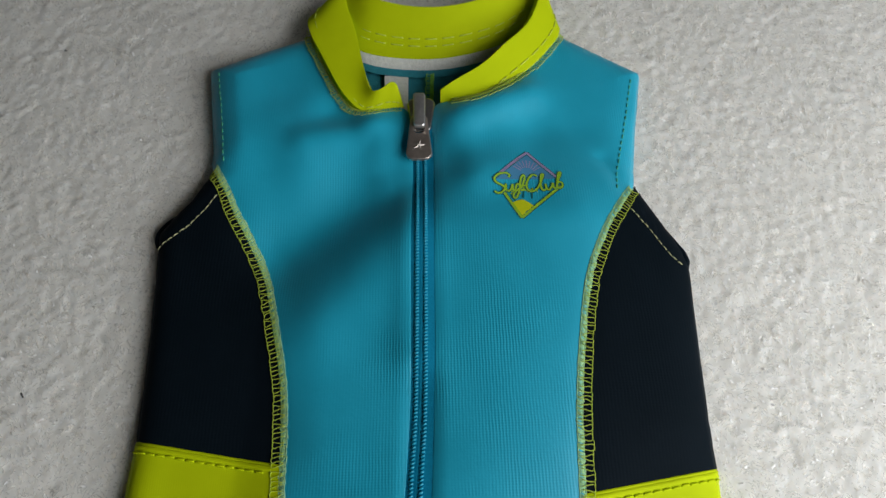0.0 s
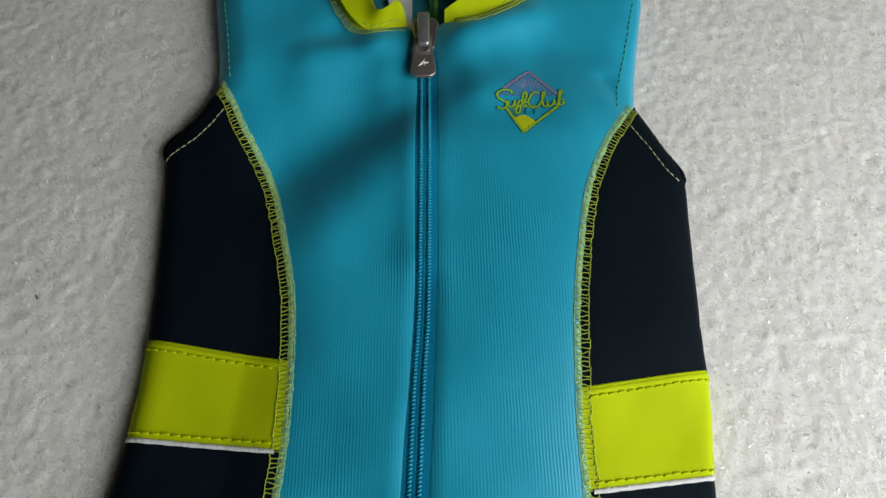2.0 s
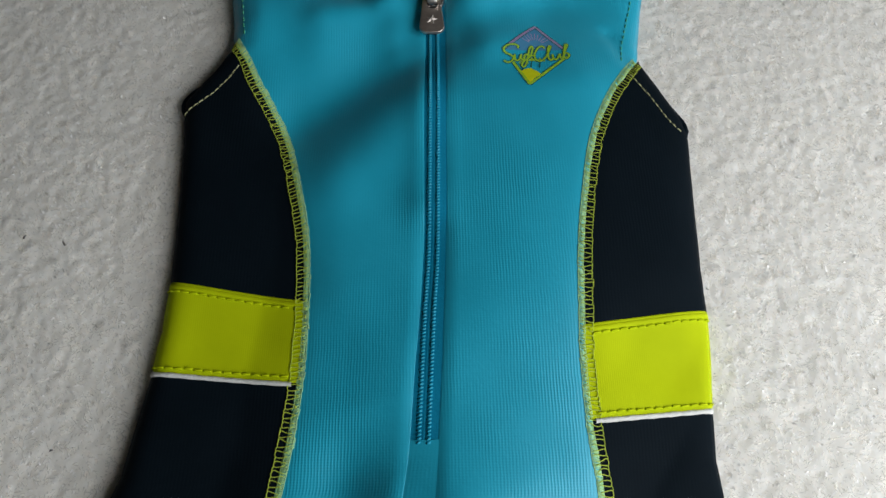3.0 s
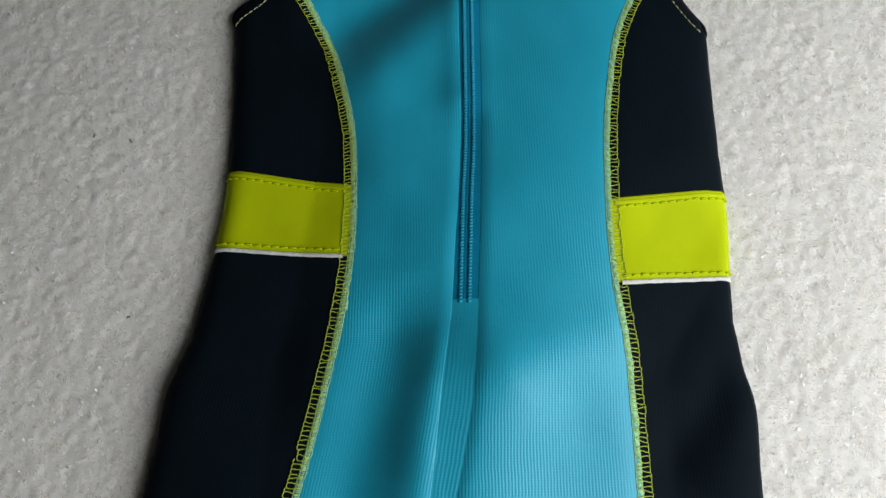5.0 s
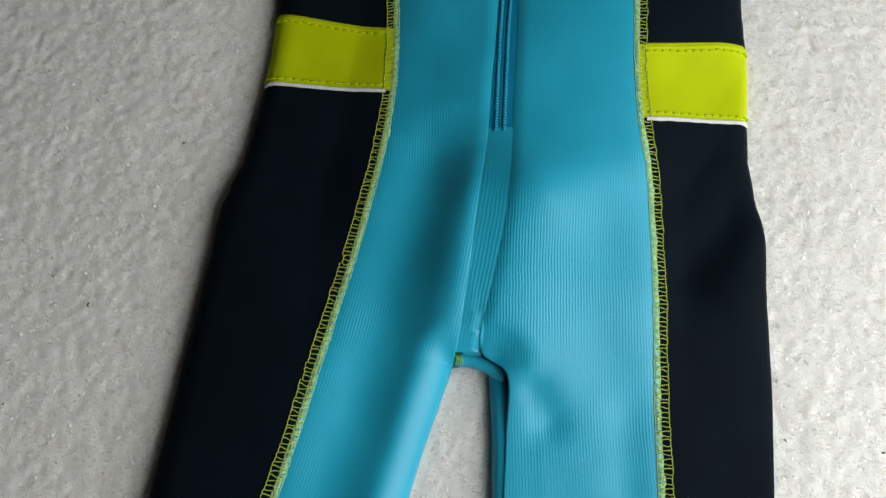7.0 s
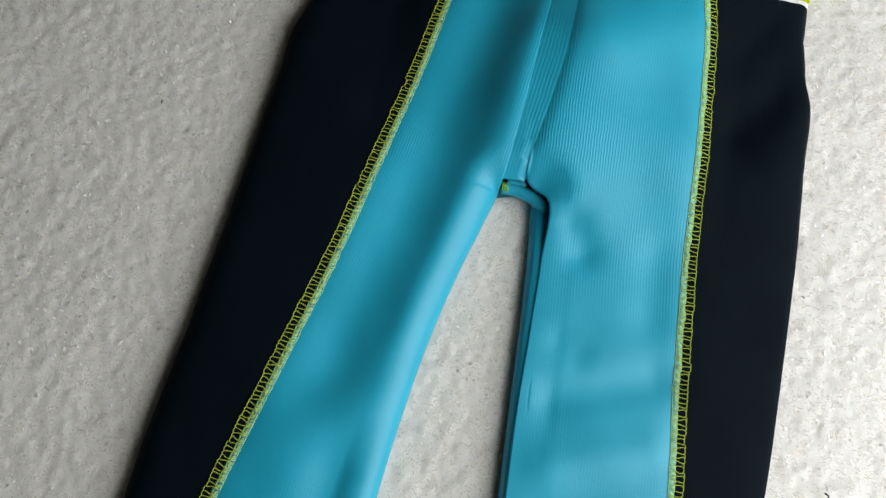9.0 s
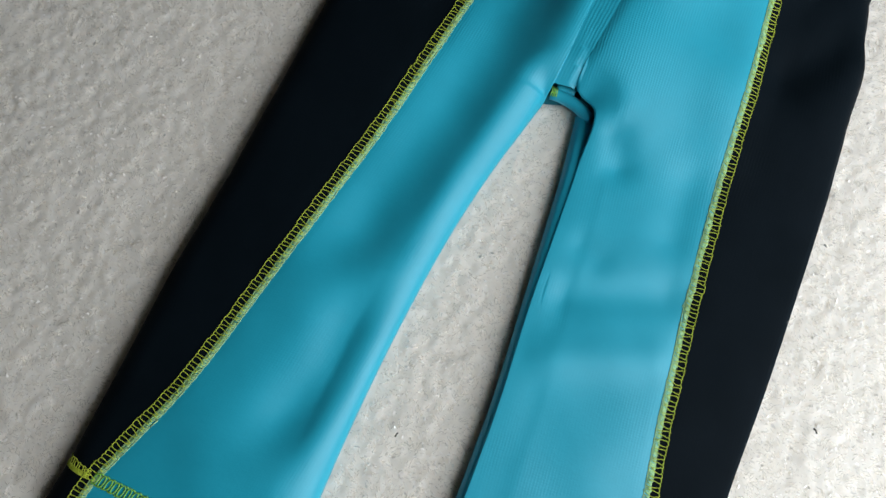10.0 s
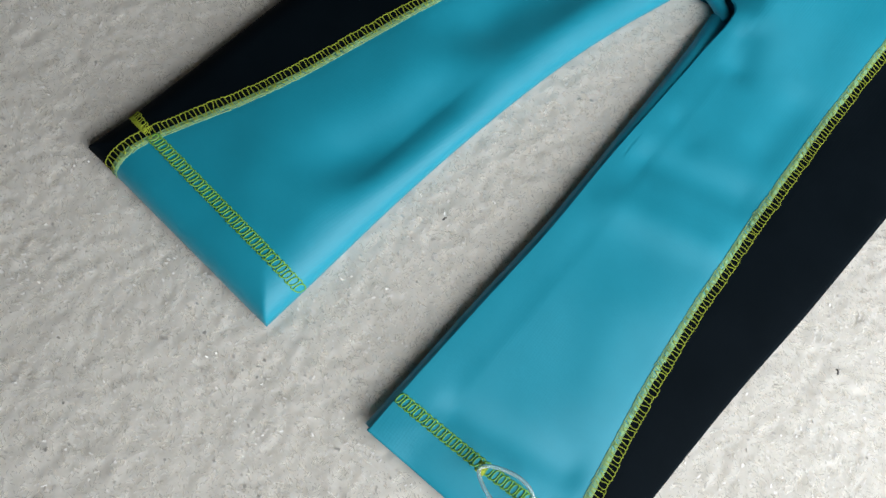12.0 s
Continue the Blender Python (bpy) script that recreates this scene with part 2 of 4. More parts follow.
SIDE_R = [((45.5, -131.5), (39.5, -131.5)), ((46.3, -119), (37.6, -119)), ((48.8, -92), (33.9, -92)), ((51, -72), (32.3, -70)),
          ((54.3, -49), (32.2, -48)), ((57, -25), (32.5, -25)), ((59, -7), (33, -10)), ((60.2, 5), (33.3, 5)), ((61.3, 22), (33.9, 21)),
          ((63.2, 39.5), (34.6, 40)), ((61.7, 50), (34.4, 52)), ((61.2, 60), (33.4, 62)), ((62.3, 71.3), (33, 68.6)), ((63.8, 82), (32.9, 80)),
          ((64.8, 93.8), (33.2, 88.6)), ((65, 105), (34.4, 106)), ((66, 120), (36.5, 120)), ((67.3, 134), (40, 136)), ((68.1, 142.5), (44, 146)),
          ((68.8, 146), (47, 151.5)), ((66, 150.8), (50, 156)), ((61, 159), (53.5, 161)), ((58, 167), (56.2, 164.6))]
# each row: seam or armhole, inner edge
FRONT_L = [((-86.8, -123.1), (-38.3, -127.4)), ((-84.6, -112), (-37.3, -117)), ((-74, -87.2), (-34.5, -86)), ((-66, -61.5), (-31, -60)),
           ((-58.9, -38), (-26.5, -36)), ((-52.5, -17), (-21.5, -17)), ((-47.2, 3), (-16.5, -2)), ((-43.5, 17), (-13.2, 9)),
           ((-40, 30), (-10.2, 28.6)), ((-36.5, 45), (-8.2, 46)), ((-33.6, 61), (-6.0, 62)), ((-31.8, 77.6), (-4.8, 79)),
           ((-31.6, 88), (-4.0, 88)), ((-31.7, 97.6), (-3.3, 98)), ((-32.6, 111), (-2.6, 112)), ((-35, 124), (-2.5, 126)),
           ((-39.6, 140.5), (-2.5, 142)), ((-46.9, 156.3), (-2.3, 160)), ((-51.5, 165.5), (-2.2, 177)), ((-56, 173.3), (-4, 191)),
           ((-57.4, 180), (-15.4, 190.5)), ((-59.5, 191.7), (-20.6, 195)), ((-61.0, 201), (-26.6, 207)), ((-61.9, 207.5), (-32, 221))]
FRONT_R = [((39.5, -131.5), (-8.0, -130.4)), ((37.6, -119), (-7.5, -120.5)), ((33.9, -92), (-5.8, -95)), ((32.3, -70), (-4.1, -72)),
           ((32.2, -48), (-3.5, -48)), ((32.5, -25), (-2.4, -28)), ((33, -10), (-1.4, -9)), ((33.3, 5), (-1.2, 4)), ((33.6, 11), (-7.6, 10.5)),
           ((34, 24), (-4.8, 25.8)), ((34.6, 40), (-2, 40.2)), ((34.2, 54), (-0.5, 54)), ((33, 69.8), (0.5, 68)), ((32.9, 80), (1.3, 80)),
           ((33.2, 90), (1.9, 92)), ((34.4, 106), (2.6, 108)), ((36.5, 120), (3, 122)), ((40, 136), (3.2, 138)), ((45, 147.5), (3.4, 155)),
           ((50, 156), (3.6, 172)), ((56.2, 164.6), (4.2, 191)), ((58.2, 171), (12.2, 192)), ((60.8, 183.7), (20, 195.2)), ((63.3, 195), (30, 203)),
           ((65.4, 205.2), (41, 220))]
INNER_R = [(-9.2, -130), (-8.2, -112), (-7, -95), (-5.3, -71), (-4.9, -45), (-4.6, -26), (-4.5, -8), (-5.2, 4.5)]
SHOULDER_L, SHOULDER_R = ((-33, 221.5), (-62.5, 208)), ((41.6, 221.5), (66, 205.6))

# the cloth lies a little to the side of the drawn pattern: seams, and the outer edge beside the hip and chest
def eased(x, y, amount):
    return (x + amount * float(np.interp(y, [-130, -60, -20, 120, 145, 158], [0.6, 0.7, 1.0, 1.0, 0.5, 0.0])), y)


def eased_seam(x, y):
    return (x + float(np.interp(y, [-130, -115, -85, -40, 0, 40, 145, 158], [0.3, 0.5, 1.2, 1.1, 0.8, 0.35, 0.3, 0.0])), y)


SIDE_L = [(eased(*o, 0.5), eased_seam(*q)) for o, q in SIDE_L]
FRONT_L = [(eased_seam(*q), e) for q, e in FRONT_L]
SIDE_R = [(eased(*o, 1.1), eased_seam(*q)) for o, q in SIDE_R]
FRONT_R = [(eased_seam(*q), e) for q, e in FRONT_R]


def edge_table(rows, side):
    p = spline([r[side] for r in rows], 400)
    o = np.argsort(p[:, 1])
    return p[o, 1], p[o, 0]


OUT_L = np.array([r[0] for r in SIDE_L[:18]] + [(-68.4, 155), (-62, 165), (-57.5, 172), (-57.5, 180), (-59.5, 191.7), (-62, 208), (-62, 240)], float)
OUT_R = np.array([r[0] for r in SIDE_R[:19]] + [(68, 147), (63, 157), (58.4, 166), (58.6, 172), (60.8, 183.7), (65.4, 205), (66, 240)], float)
SEAM_L, SEAM_R = edge_table(SIDE_L, 1), edge_table(SIDE_R, 1)
IN_LY, IN_LX = edge_table(FRONT_L[:8], 1)
IN_RY, IN_RX = np.array([p[1] for p in INNER_R]), np.array([p[0] for p in INNER_R])

# folds of the cloth: from, to, width, height
FOLDS = [(-17, 184, -30, 180, 6, 2.0), (1, 44, 0, 8, 14, 2.4), (-24, 190, -14, 181, 5, -1.4), (-53, 205, -50, 182, 12, 2.4), (50, 173, 54, 163, 3, -1.0), (-8, 168, -35, 149, 10.5, -4.0), (-8, 146, -26, 127, 10, 1.5), (-2, 172, -1, 120, 5, 1.2), (-36, 187, -32, 173, 8, 1.0), (-24, 128, -22, 100, 9, 0.8),
         (9, 184, 30, 195, 6, 2.4), (12, 187, 14, 168, 6.5, 2.2), (-12, 184, -9, 169, 5.5, 2.0), (22, 190, 23, 172, 7, 1.7), (38, 176, 39, 158, 8, 0.7), (14, 176, 40, 184, 9, -0.6),
         (30, 44, 31, 4, 8, 0.6), (8, 47, 30, 56, 9, 1.5), (10, 24, 22, 30, 11, -0.7),
         (4, -42, 27, -35, 5, -1.1), (2, -57, 27, -50, 5, 0.9), (5, -29, 9, -31, 4, -0.6), (26, -5, 26, -20, 5, -0.7), (22, -76, 24, -96, 9, 0.6),
         (5, 0, 8, -6, 4.5, -1.5), (-62, 40, -50, 10, 12, 0.8),
         (58, 46, 44, 30, 6, -1.6), (54, 78, 46, 84, 7, -1.0), (-52, 92, -40, 88, 9, -0.5), (4, -116, 30, -111, 3.5, -0.9), (-60, -100, -48, -98, 9, 0.6)]
# long folds that follow the leg: way, width, height
LONG_FOLDS = [([(-16, 72), (-22, 48), (-28, 24), (-33, 4), (-38, -12), (-44, -32), (-49, -50)], 8.5, -2.4),
              ([(-39, -50), (-43, -76), (-50, -95)], 7.5, -2.6),
              ([(-8, 60), (-12, 42), (-16.5, 16), (-24, -8), (-31, -38)], 5.0, 1.0)]


def along_line(x, y, a, b):
    d = np.subtract(b, a)
    u = np.clip(((x - a[0]) * d[0] + (y - a[1]) * d[1]) / (d @ d), 0, 1)
    return np.hypot(x - a[0] - u * d[0], y - a[1] - u * d[1])


def depth_in(x, y):
    """How far inside the suit's outline a place lies; below 0 outside."""
    x, y = np.asarray(x, float), np.asarray(y, float)
    left = x - np.interp(y, OUT_L[:, 1], OUT_L[:, 0])
    right = np.interp(y, OUT_R[:, 1], OUT_R[:, 0]) - x
    d = np.minimum(left, right)
    gl, gr = np.interp(y, IN_LY, IN_LX), np.interp(y, IN_RY, IN_RX)
    leg = np.maximum(gl - x, x - gr)
    d = np.minimum(d, np.where(y < 6, leg, np.hypot(np.maximum(np.abs(x + 9.8) - 4.6, 0), y - 6)))
    for a, b, zone in ((*SHOULDER_L, x < -20), (*SHOULDER_R, x > 30)):
        e = np.subtract(b, a)
        d = np.minimum(d, np.where(zone & (y > 185), ((x - a[0]) * e[1] - (y - a[1]) * e[0]) / np.hypot(*e) * np.sign(b[0] - a[0]) * 1.0, 99))
    d = np.minimum(d, np.where(x < -8, y + 127.4 + (x + 38.3) * 0.089, y + 131.6))
    return d


def eased_between(v, knots, values):
    """Like interp, but with no kink at the knots."""
    knots, values = np.asarray(knots, float), np.asarray(values, float)
    k = np.clip(np.searchsorted(knots, v) - 1, 0, len(knots) - 2)
    u = np.clip((v - knots[k]) / (knots[k + 1] - knots[k]), 0, 1)
    return values[k] + (values[k + 1] - values[k]) * u * u * (3 - 2 * u)


def height(x, y):
    """Height of the cloth's face over the blanket."""
    x, y = np.asarray(x, float), np.asarray(y, float)
    d = depth_in(x, y)
    crest = eased_between(y, [0, 45, 75, 110, 165, 185], [-3, 0, 15, 28, 28, 14])
    body = eased_between(y, [40, 110, 160, 185], [5.0, 4.2, 4.4, 5.0]) + eased_between(y, [0, 50, 110, 150, 185], [5.0, 6.6, 8.0, 7.2, 1.8]) * np.clip(1 - ((x - crest) / np.where(x < crest, 48 + crest * 0.7, 44)) ** 2, 0, 1) ** 1.25
    middle = np.where(x < -8, (np.interp(y, OUT_L[:, 1], OUT_L[:, 0]) + np.interp(y, IN_LY, IN_LX)) / 2, (np.interp(y, OUT_R[:, 1], OUT_R[:, 0]) + np.interp(y, IN_RY, IN_RX)) / 2)
    leg_form = 3.9 + 2.6 * np.clip(1 - ((x - middle - 13) / 46) ** 2, 0, 1)
    gr = np.interp(y, IN_RY, IN_RX)
    share = (x - gr) / (np.interp(y, OUT_R[:, 1], OUT_R[:, 0]) - gr)
    leg_form = np.where(x > -8.6, 1.6 + 2.3 * (1 - np.clip(share, 0, 1)), leg_form)
    k = np.clip((y + 12) / 40, 0, 1)
    k = k * k * (3 - 2 * k)
    full = body * k + leg_form * (1 - k)
    w = 7.0 + 4.0 * np.clip((x - np.interp(y, OUT_L[:, 1], OUT_L[:, 0]) - 18) / 12, 0, 1)
    full = full + np.clip((-x - 20) / 20, 0, 1) * 0.6
    r = np.clip(d / w, 0, 1)
    tuck = np.exp(-(((x - gr) / 12) ** 4)) * np.clip((24 - y) / 20, 0, 1) * (x > gr - 2)
    low = 0.9 + (full - 1.2) * tuck
    h = low + (full - low) * ((1 - tuck) * np.sqrt(np.clip(1 - (1 - r) ** 2.4, 0, 1)) + tuck * r)
    bump = np.zeros_like(h)
    for ax, ay, bx, by, size, rise in FOLDS:
        bump += rise * np.exp(-((along_line(x, y, (ax, ay), (bx, by)) / size) ** 2))
    for way, size, rise in LONG_FOLDS:
        near = np.min([along_line(x, y, a, b) for a, b in zip(way, way[1:])], axis=0)
        ease = np.clip((way[0][1] - y) / 14, 0, 1) * np.clip((y - way[-1][1]) / 14 + 0.5, 0, 1)
        bump += rise * ease * np.exp(-((near / size) ** 2))
    for sy, sx in (SEAM_L, SEAM_R):
        bump -= 0.2 * np.exp(-(((x - np.interp(y, sy, sx)) / 2.0) ** 2)) * (y < 172)
    bump += 0.14 * np.sin(x * 0.17 + 1.3 * np.sin(y * 0.05)) * np.sin(y * 0.13 + 0.9) + 0.04 * np.sin(x * 0.4 + y * 0.23)
    return h + bump * np.clip(np.maximum(d, 9 * tuck * np.clip((x - gr) / 9, 0, 1)) / 9, 0, 1)


def loft(rows, v0, v1, n, cols, lift=0.0):
    """Sheet between two paired edge curves, from row v0 to row v1, lying on the cloth's height."""
    m = 1 + (len(rows) - 1) * 24
    a, b = spline([r[0] for r in rows], m), spline([r[1] for r in rows], m)
    s = np.linspace(v0 * 24, v1 * 24, n)
    take = lambda c: np.stack([np.interp(s, np.arange(m), c[:, k]) for k in (0, 1)], -1)
    a, b = take(a), take(b)
    u = (1 - (1 - np.linspace(0, 1, cols)) ** 1.35)[None, :, None]
    p = a[:, None] * (1 - u) + b[:, None] * u
    z = height(p[..., 0], p[..., 1]) + lift
    mid = (a + b) / 2
    stop = np.argmin(np.abs(mid[:, 1] - 55))
    mid = np.stack([np.convolve(np.pad(mid[:, c], 45, mode="reflect", reflect_type="odd"), np.ones(91) / 91, "valid") if n > 200 else mid[:, c] for c in (0, 1)], -1)
    lean = np.where(mid[:, 1] < 55, mid[:, 0], mid[stop, 0])
    order = np.argsort(mid[:, 1])
    across = p[..., 0] - np.interp(p[..., 1], mid[order, 1], lean[order])
    run = p[..., 1]
    return np.concatenate([p, z[..., None]], -1), np.stack([across, run], -1), a, b


def panel(name, rows, v0, v1, n, cols, mat, parent, label="", lift=0.0, rim_a=True, rim_b=True, rim_ends=False, thick=1.6, thick_b=None, tuck=0.8, tuck_b=0.8, roll=0.0):
    """A cloth panel with a turned-down rim on the edges that show their thickness."""
    p, uv, a, b = loft(rows, v0, v1, n, cols, lift)
    if roll:
        gap = np.linalg.norm(p[..., :2] - b[:, None], axis=-1)
        p[..., 2] -= roll * np.clip(1 - gap / 3.2, 0, 1) ** 2 * np.clip((b[:, None, 1] - 6) / 12, 0, 1)
    if rim_a:
        low = p[:, :1].copy(); low[..., 2] -= thick; low[..., 0] += 0.8 * np.sign(b[:, None, 0] - a[:, None, 0])
        p, uv = np.concatenate([low, p], 1), np.concatenate([uv[:, :1] - [thick, 0], uv], 1)
    if rim_b:
        low = p[:, -1:].copy(); low[..., 2] -= np.where(b[:, None, 1] < 9, thick, thick_b or thick); low[..., 0] += np.where(b[:, None, 1] < 9, tuck, tuck_b) * np.sign(a[:, None, 0] - b[:, None, 0])
        p, uv = np.concatenate([p, low], 1), np.concatenate([uv, uv[:, -1:] + [thick, 0]], 1)
    if rim_ends:
        for at in (0, -1):
            low = p[at:][:1].copy() if at == 0 else p[-1:].copy()
            low[..., 2] -= thick
            p = np.concatenate([low, p], 0) if at == 0 else np.concatenate([p, low], 0)
            uv = np.concatenate([uv[:1] - [0, thick], uv], 0) if at == 0 else np.concatenate([uv, uv[-1:] + [0, thick]], 0)
    r, c = p.shape[:2]
    f = grid_faces(r, c)
    if a[:, 0].mean() > b[:, 0].mean():
        f = f[:, ::-1]
    return mesh_object(name, p.reshape(-1, 3), f, mat, parent, label, uv.reshape(-1, 2))


# ---------------------------------------------------------------- room that closes the place
def box(bm, lo, hi):
    m = Matrix.Translation([(a + b) / 2 for a, b in zip(lo, hi)]) @ Matrix.Diagonal((*[b - a for a, b in zip(lo, hi)], 1))
    bmesh.ops.create_cube(bm, size=1, matrix=m)


def structure(name, boxes, mat):
    bm = bmesh.new()
    for lo, hi in boxes:
        box(bm, lo, hi)
    me = bpy.data.meshes.new(name)
    bm.to_mesh(me); bm.free()
    me.materials.append(mat)
    return tagged(new(name, me), kind="structure")


structure("floor", [((-2.2, -2.4, -0.12), (0.375, 1.8, -0.02))], WOOD)
structure("ceiling", [((-2.3, -2.5, 2.3), (0.575, 1.9, 2.4))], WALL)
structure("wall_south", [((-2.2, -2.5, -0.12), (0.375, -2.4, 2.3))], WALL)
structure("wall_north", [((-2.2, 1.8, -0.12), (0.375, 1.9, 2.3))], WALL)
structure("wall_west", [((-2.3, -2.5, -0.12), (-2.2, 1.9, 2.3))], WALL)
structure("wall_east", [((0.375, -2.5, -0.12), (0.575, -0.37, 2.3)), ((0.375, 0.13, -0.12), (0.575, 1.9, 2.3)),
                        ((0.375, -0.37, -0.12), (0.575, 0.13, 0.03)), ((0.375, -0.37, 0.42), (0.575, 0.13, 2.3))], WALL)

# ---------------------------------------------------------------- blanket
def smooth_noise(rng, shape, sizes_mm, cell):
    fy, fx = np.fft.fftfreq(shape[0], cell)[:, None], np.fft.rfftfreq(shape[1], cell)[None]
    out = np.zeros(shape)
    for size, weight in sizes_mm:
        g = np.fft.irfft2(np.fft.rfft2(rng.standard_normal(shape)) * np.exp(-2 * (math.pi * size / 2.2) ** 2 * (fx**2 + fy**2)), s=shape)
        out += weight * g / g.std()
    return out


def blanket():
    rng = np.random.default_rng(7)
    cell, x0, x1, y0, y1 = 0.75, -200.0, 185.0, -270.0, 300.0
    xs, ys = np.arange(x0, x1 + 0.1, cell), np.arange(y0, y1 + 0.1, cell)
    gx, gy = np.meshgrid(xs, ys)
    pile = smooth_noise(rng, gx.shape, [(1.4, 0.46), (2.6, 0.18), (6.0, 0.08), (24.0, 0.4)], cell)
    inside = np.clip((depth_in(gx, gy) - 1.0) / 4, 0, 1) * (gy < 224)
    z = -0.65 + 0.20 * pile * (1 - inside) - 2.4 * inside
    z = np.minimum(z, 1.0)
    edge = np.minimum(np.minimum(gx - x0, x1 - gx), np.minimum(gy - y0, y1 - gy))
    z = np.where(edge < 6, -0.9, z)
    verts = np.stack([gx, gy, z], -1).reshape(-1, 3)
    faces = grid_faces(len(ys), len(xs))
    # the rest of the sheet, flat round the fine part
    far = 1150.0
    n = len(verts)
    ring = np.array([[x0, y0], [x1, y0], [x1, y1], [x0, y1]])
    big = np.array([[-far, -far], [350, -far], [350, 1100], [-far, 1100]])
    extra = np.array([[*p, -0.9] for p in ring] + [[*p, -0.9] for p in big] + [[*p, -18.0] for p in big])
    quads = [(n + k, n + (k + 1) % 4, n + 4 + (k + 1) % 4, n + 4 + k)[::-1] for k in range(4)]
    quads += [(n + 4 + k, n + 4 + (k + 1) % 4, n + 8 + (k + 1) % 4, n + 8 + k)[::-1] for k in range(4)]
    ob = mesh_object("fleece_blanket", np.vstack([verts, extra]), list(faces) + quads, FLEECE)
    tagged(ob, "white plush fleece blanket spread flat under the suit", "blanket")
    # pile: short locks of fibre, leaning together in clumps
    count = 400000
    px, py = rng.uniform(x0 + 2, x1 - 2, count), rng.uniform(y0 + 2, y1 - 2, count)
    keep = depth_in(px, py) < rng.uniform(-1.4, 0.1, count)
    keep |= py > 226
    keep &= ~((np.abs(px - 4) < 38) & (py > 188) & (py < 225))
    px, py = px[keep], py[keep]
    ix, iy = ((px - x0) / cell).astype(int), ((py - y0) / cell).astype(int)
    lean = smooth_noise(rng, gx.shape, [(3.5, 0.7), (9.0, 0.7)], cell)[iy, ix] * 1.7 + rng.normal(0, 0.7, len(px))
    long = np.clip(rng.normal(1.35, 0.4, len(px)), 0.5, 2.4)
    tilt = np.clip(rng.normal(1.30, 0.13, len(px)), 0.7, 1.5)
    nub = rng.random(len(px)) < 0.11
    wide = np.where(nub, rng.uniform(0.12, 0.26, len(px)), rng.uniform(0.06, 0.14, len(px)))
    long = np.where(nub, long * 0.6, long)
    base = np.stack([px, py, z[iy, ix] - 0.12 + 0.12 * nub], -1)
    way = np.stack([np.cos(lean) * np.sin(tilt), np.sin(lean) * np.sin(tilt), np.cos(tilt)], -1)
    side = np.stack([-np.sin(lean), np.cos(lean), 0 * lean], -1) * wide[:, None]
    mid = base + way * (long * 0.55)[:, None] + [0, 0, 0.06]
    tip = base + way * long[:, None]
    v = np.stack([base - side, base + side, mid + side * 0.9, mid - side * 0.9, tip], 1).reshape(-1, 3) / 1000
    k = np.arange(len(px)) * 5
    me = bpy.data.meshes.new("fleece_nap")
    me.vertices.add(len(v)); me.vertices.foreach_set("co", v.ravel())
    loops = np.stack([k + 3, k + 2, k + 1, k, k + 4, k + 2, k + 3], -1).ravel()
    me.loops.add(len(loops)); me.loops.foreach_set("vertex_index", loops)
    me.polygons.add(2 * len(k))
    starts = np.stack([np.arange(len(k)) * 7, np.arange(len(k)) * 7 + 4], -1).ravel()
    me.polygons.foreach_set("loop_start", starts)
    me.update(calc_edges=True)
    flat = np.stack([-np.cos(lean) * np.cos(tilt), -np.sin(lean) * np.cos(tilt), np.sin(tilt)], -1)
    flat = flat * 0.6 + np.array([0.0, 0.0, 0.6]) + rng.normal(0, 1.0, way.shape) * np.where(nub, 0.19, 0.12)[:, None]
    flat /= np.linalg.norm(flat, axis=1)[:, None]
    me.normals_split_custom_set_from_vertices(np.repeat(flat, 5, axis=0).tolist())
    me.materials.append(FIBRE)
    me.materials.append(TUFT_GLINT)
    me.polygons.foreach_set("material_index", np.repeat(nub.astype(np.int32), 2))
    pile_ob = new("fleece_nap", me)
    pile_ob.parent = ob
    tagged(pile_ob, "short white plush pile in clumps", kind="stuff")
    return ob


blanket()

# ---------------------------------------------------------------- the suit
suit = tagged(new("doll_wetsuit"), "sleeveless blue, navy and lime doll's wetsuit lying flat on fleece", "wetsuit")

panel("front_panel", FRONT_L, 0, 23, 520, 46, BLUE, suit, "turquoise ribbed neoprene front panel", rim_ends=True, thick=0.6, thick_b=0.5, tuck_b=0.05, roll=0.5)
panel("front_panel", FRONT_R, 0, 24, 520, 46, BLUE, suit, "turquoise ribbed neoprene front panel", rim_ends=True, thick=0.5, thick_b=0.45, tuck=-0.2, tuck_b=-0.3, roll=0.55)
for rows, low, high, top in ((SIDE_L, 11, 13, 21), (SIDE_R, 12, 14, 22)):
    panel("leg_side_panel", rows, 0, low, 260, 26, NAVY, suit, "navy neoprene side of the leg and hip", rim_b=False, rim_ends=True)
    panel("chest_side_panel", rows, high, top, 160, 26, NAVY, suit, "navy neoprene side of the chest", rim_b=False)
    panel("side_stripe", [(o, (q[0] + (0.3 if q[0] < 0 else -0.3), q[1])) for o, q in rows], low - 0.02, high + 0.04, 60, 30, LIME, suit, "lime green stripe sewn across the side", lift=0.1, rim_b=False, rim_ends=True, thick=1.0)


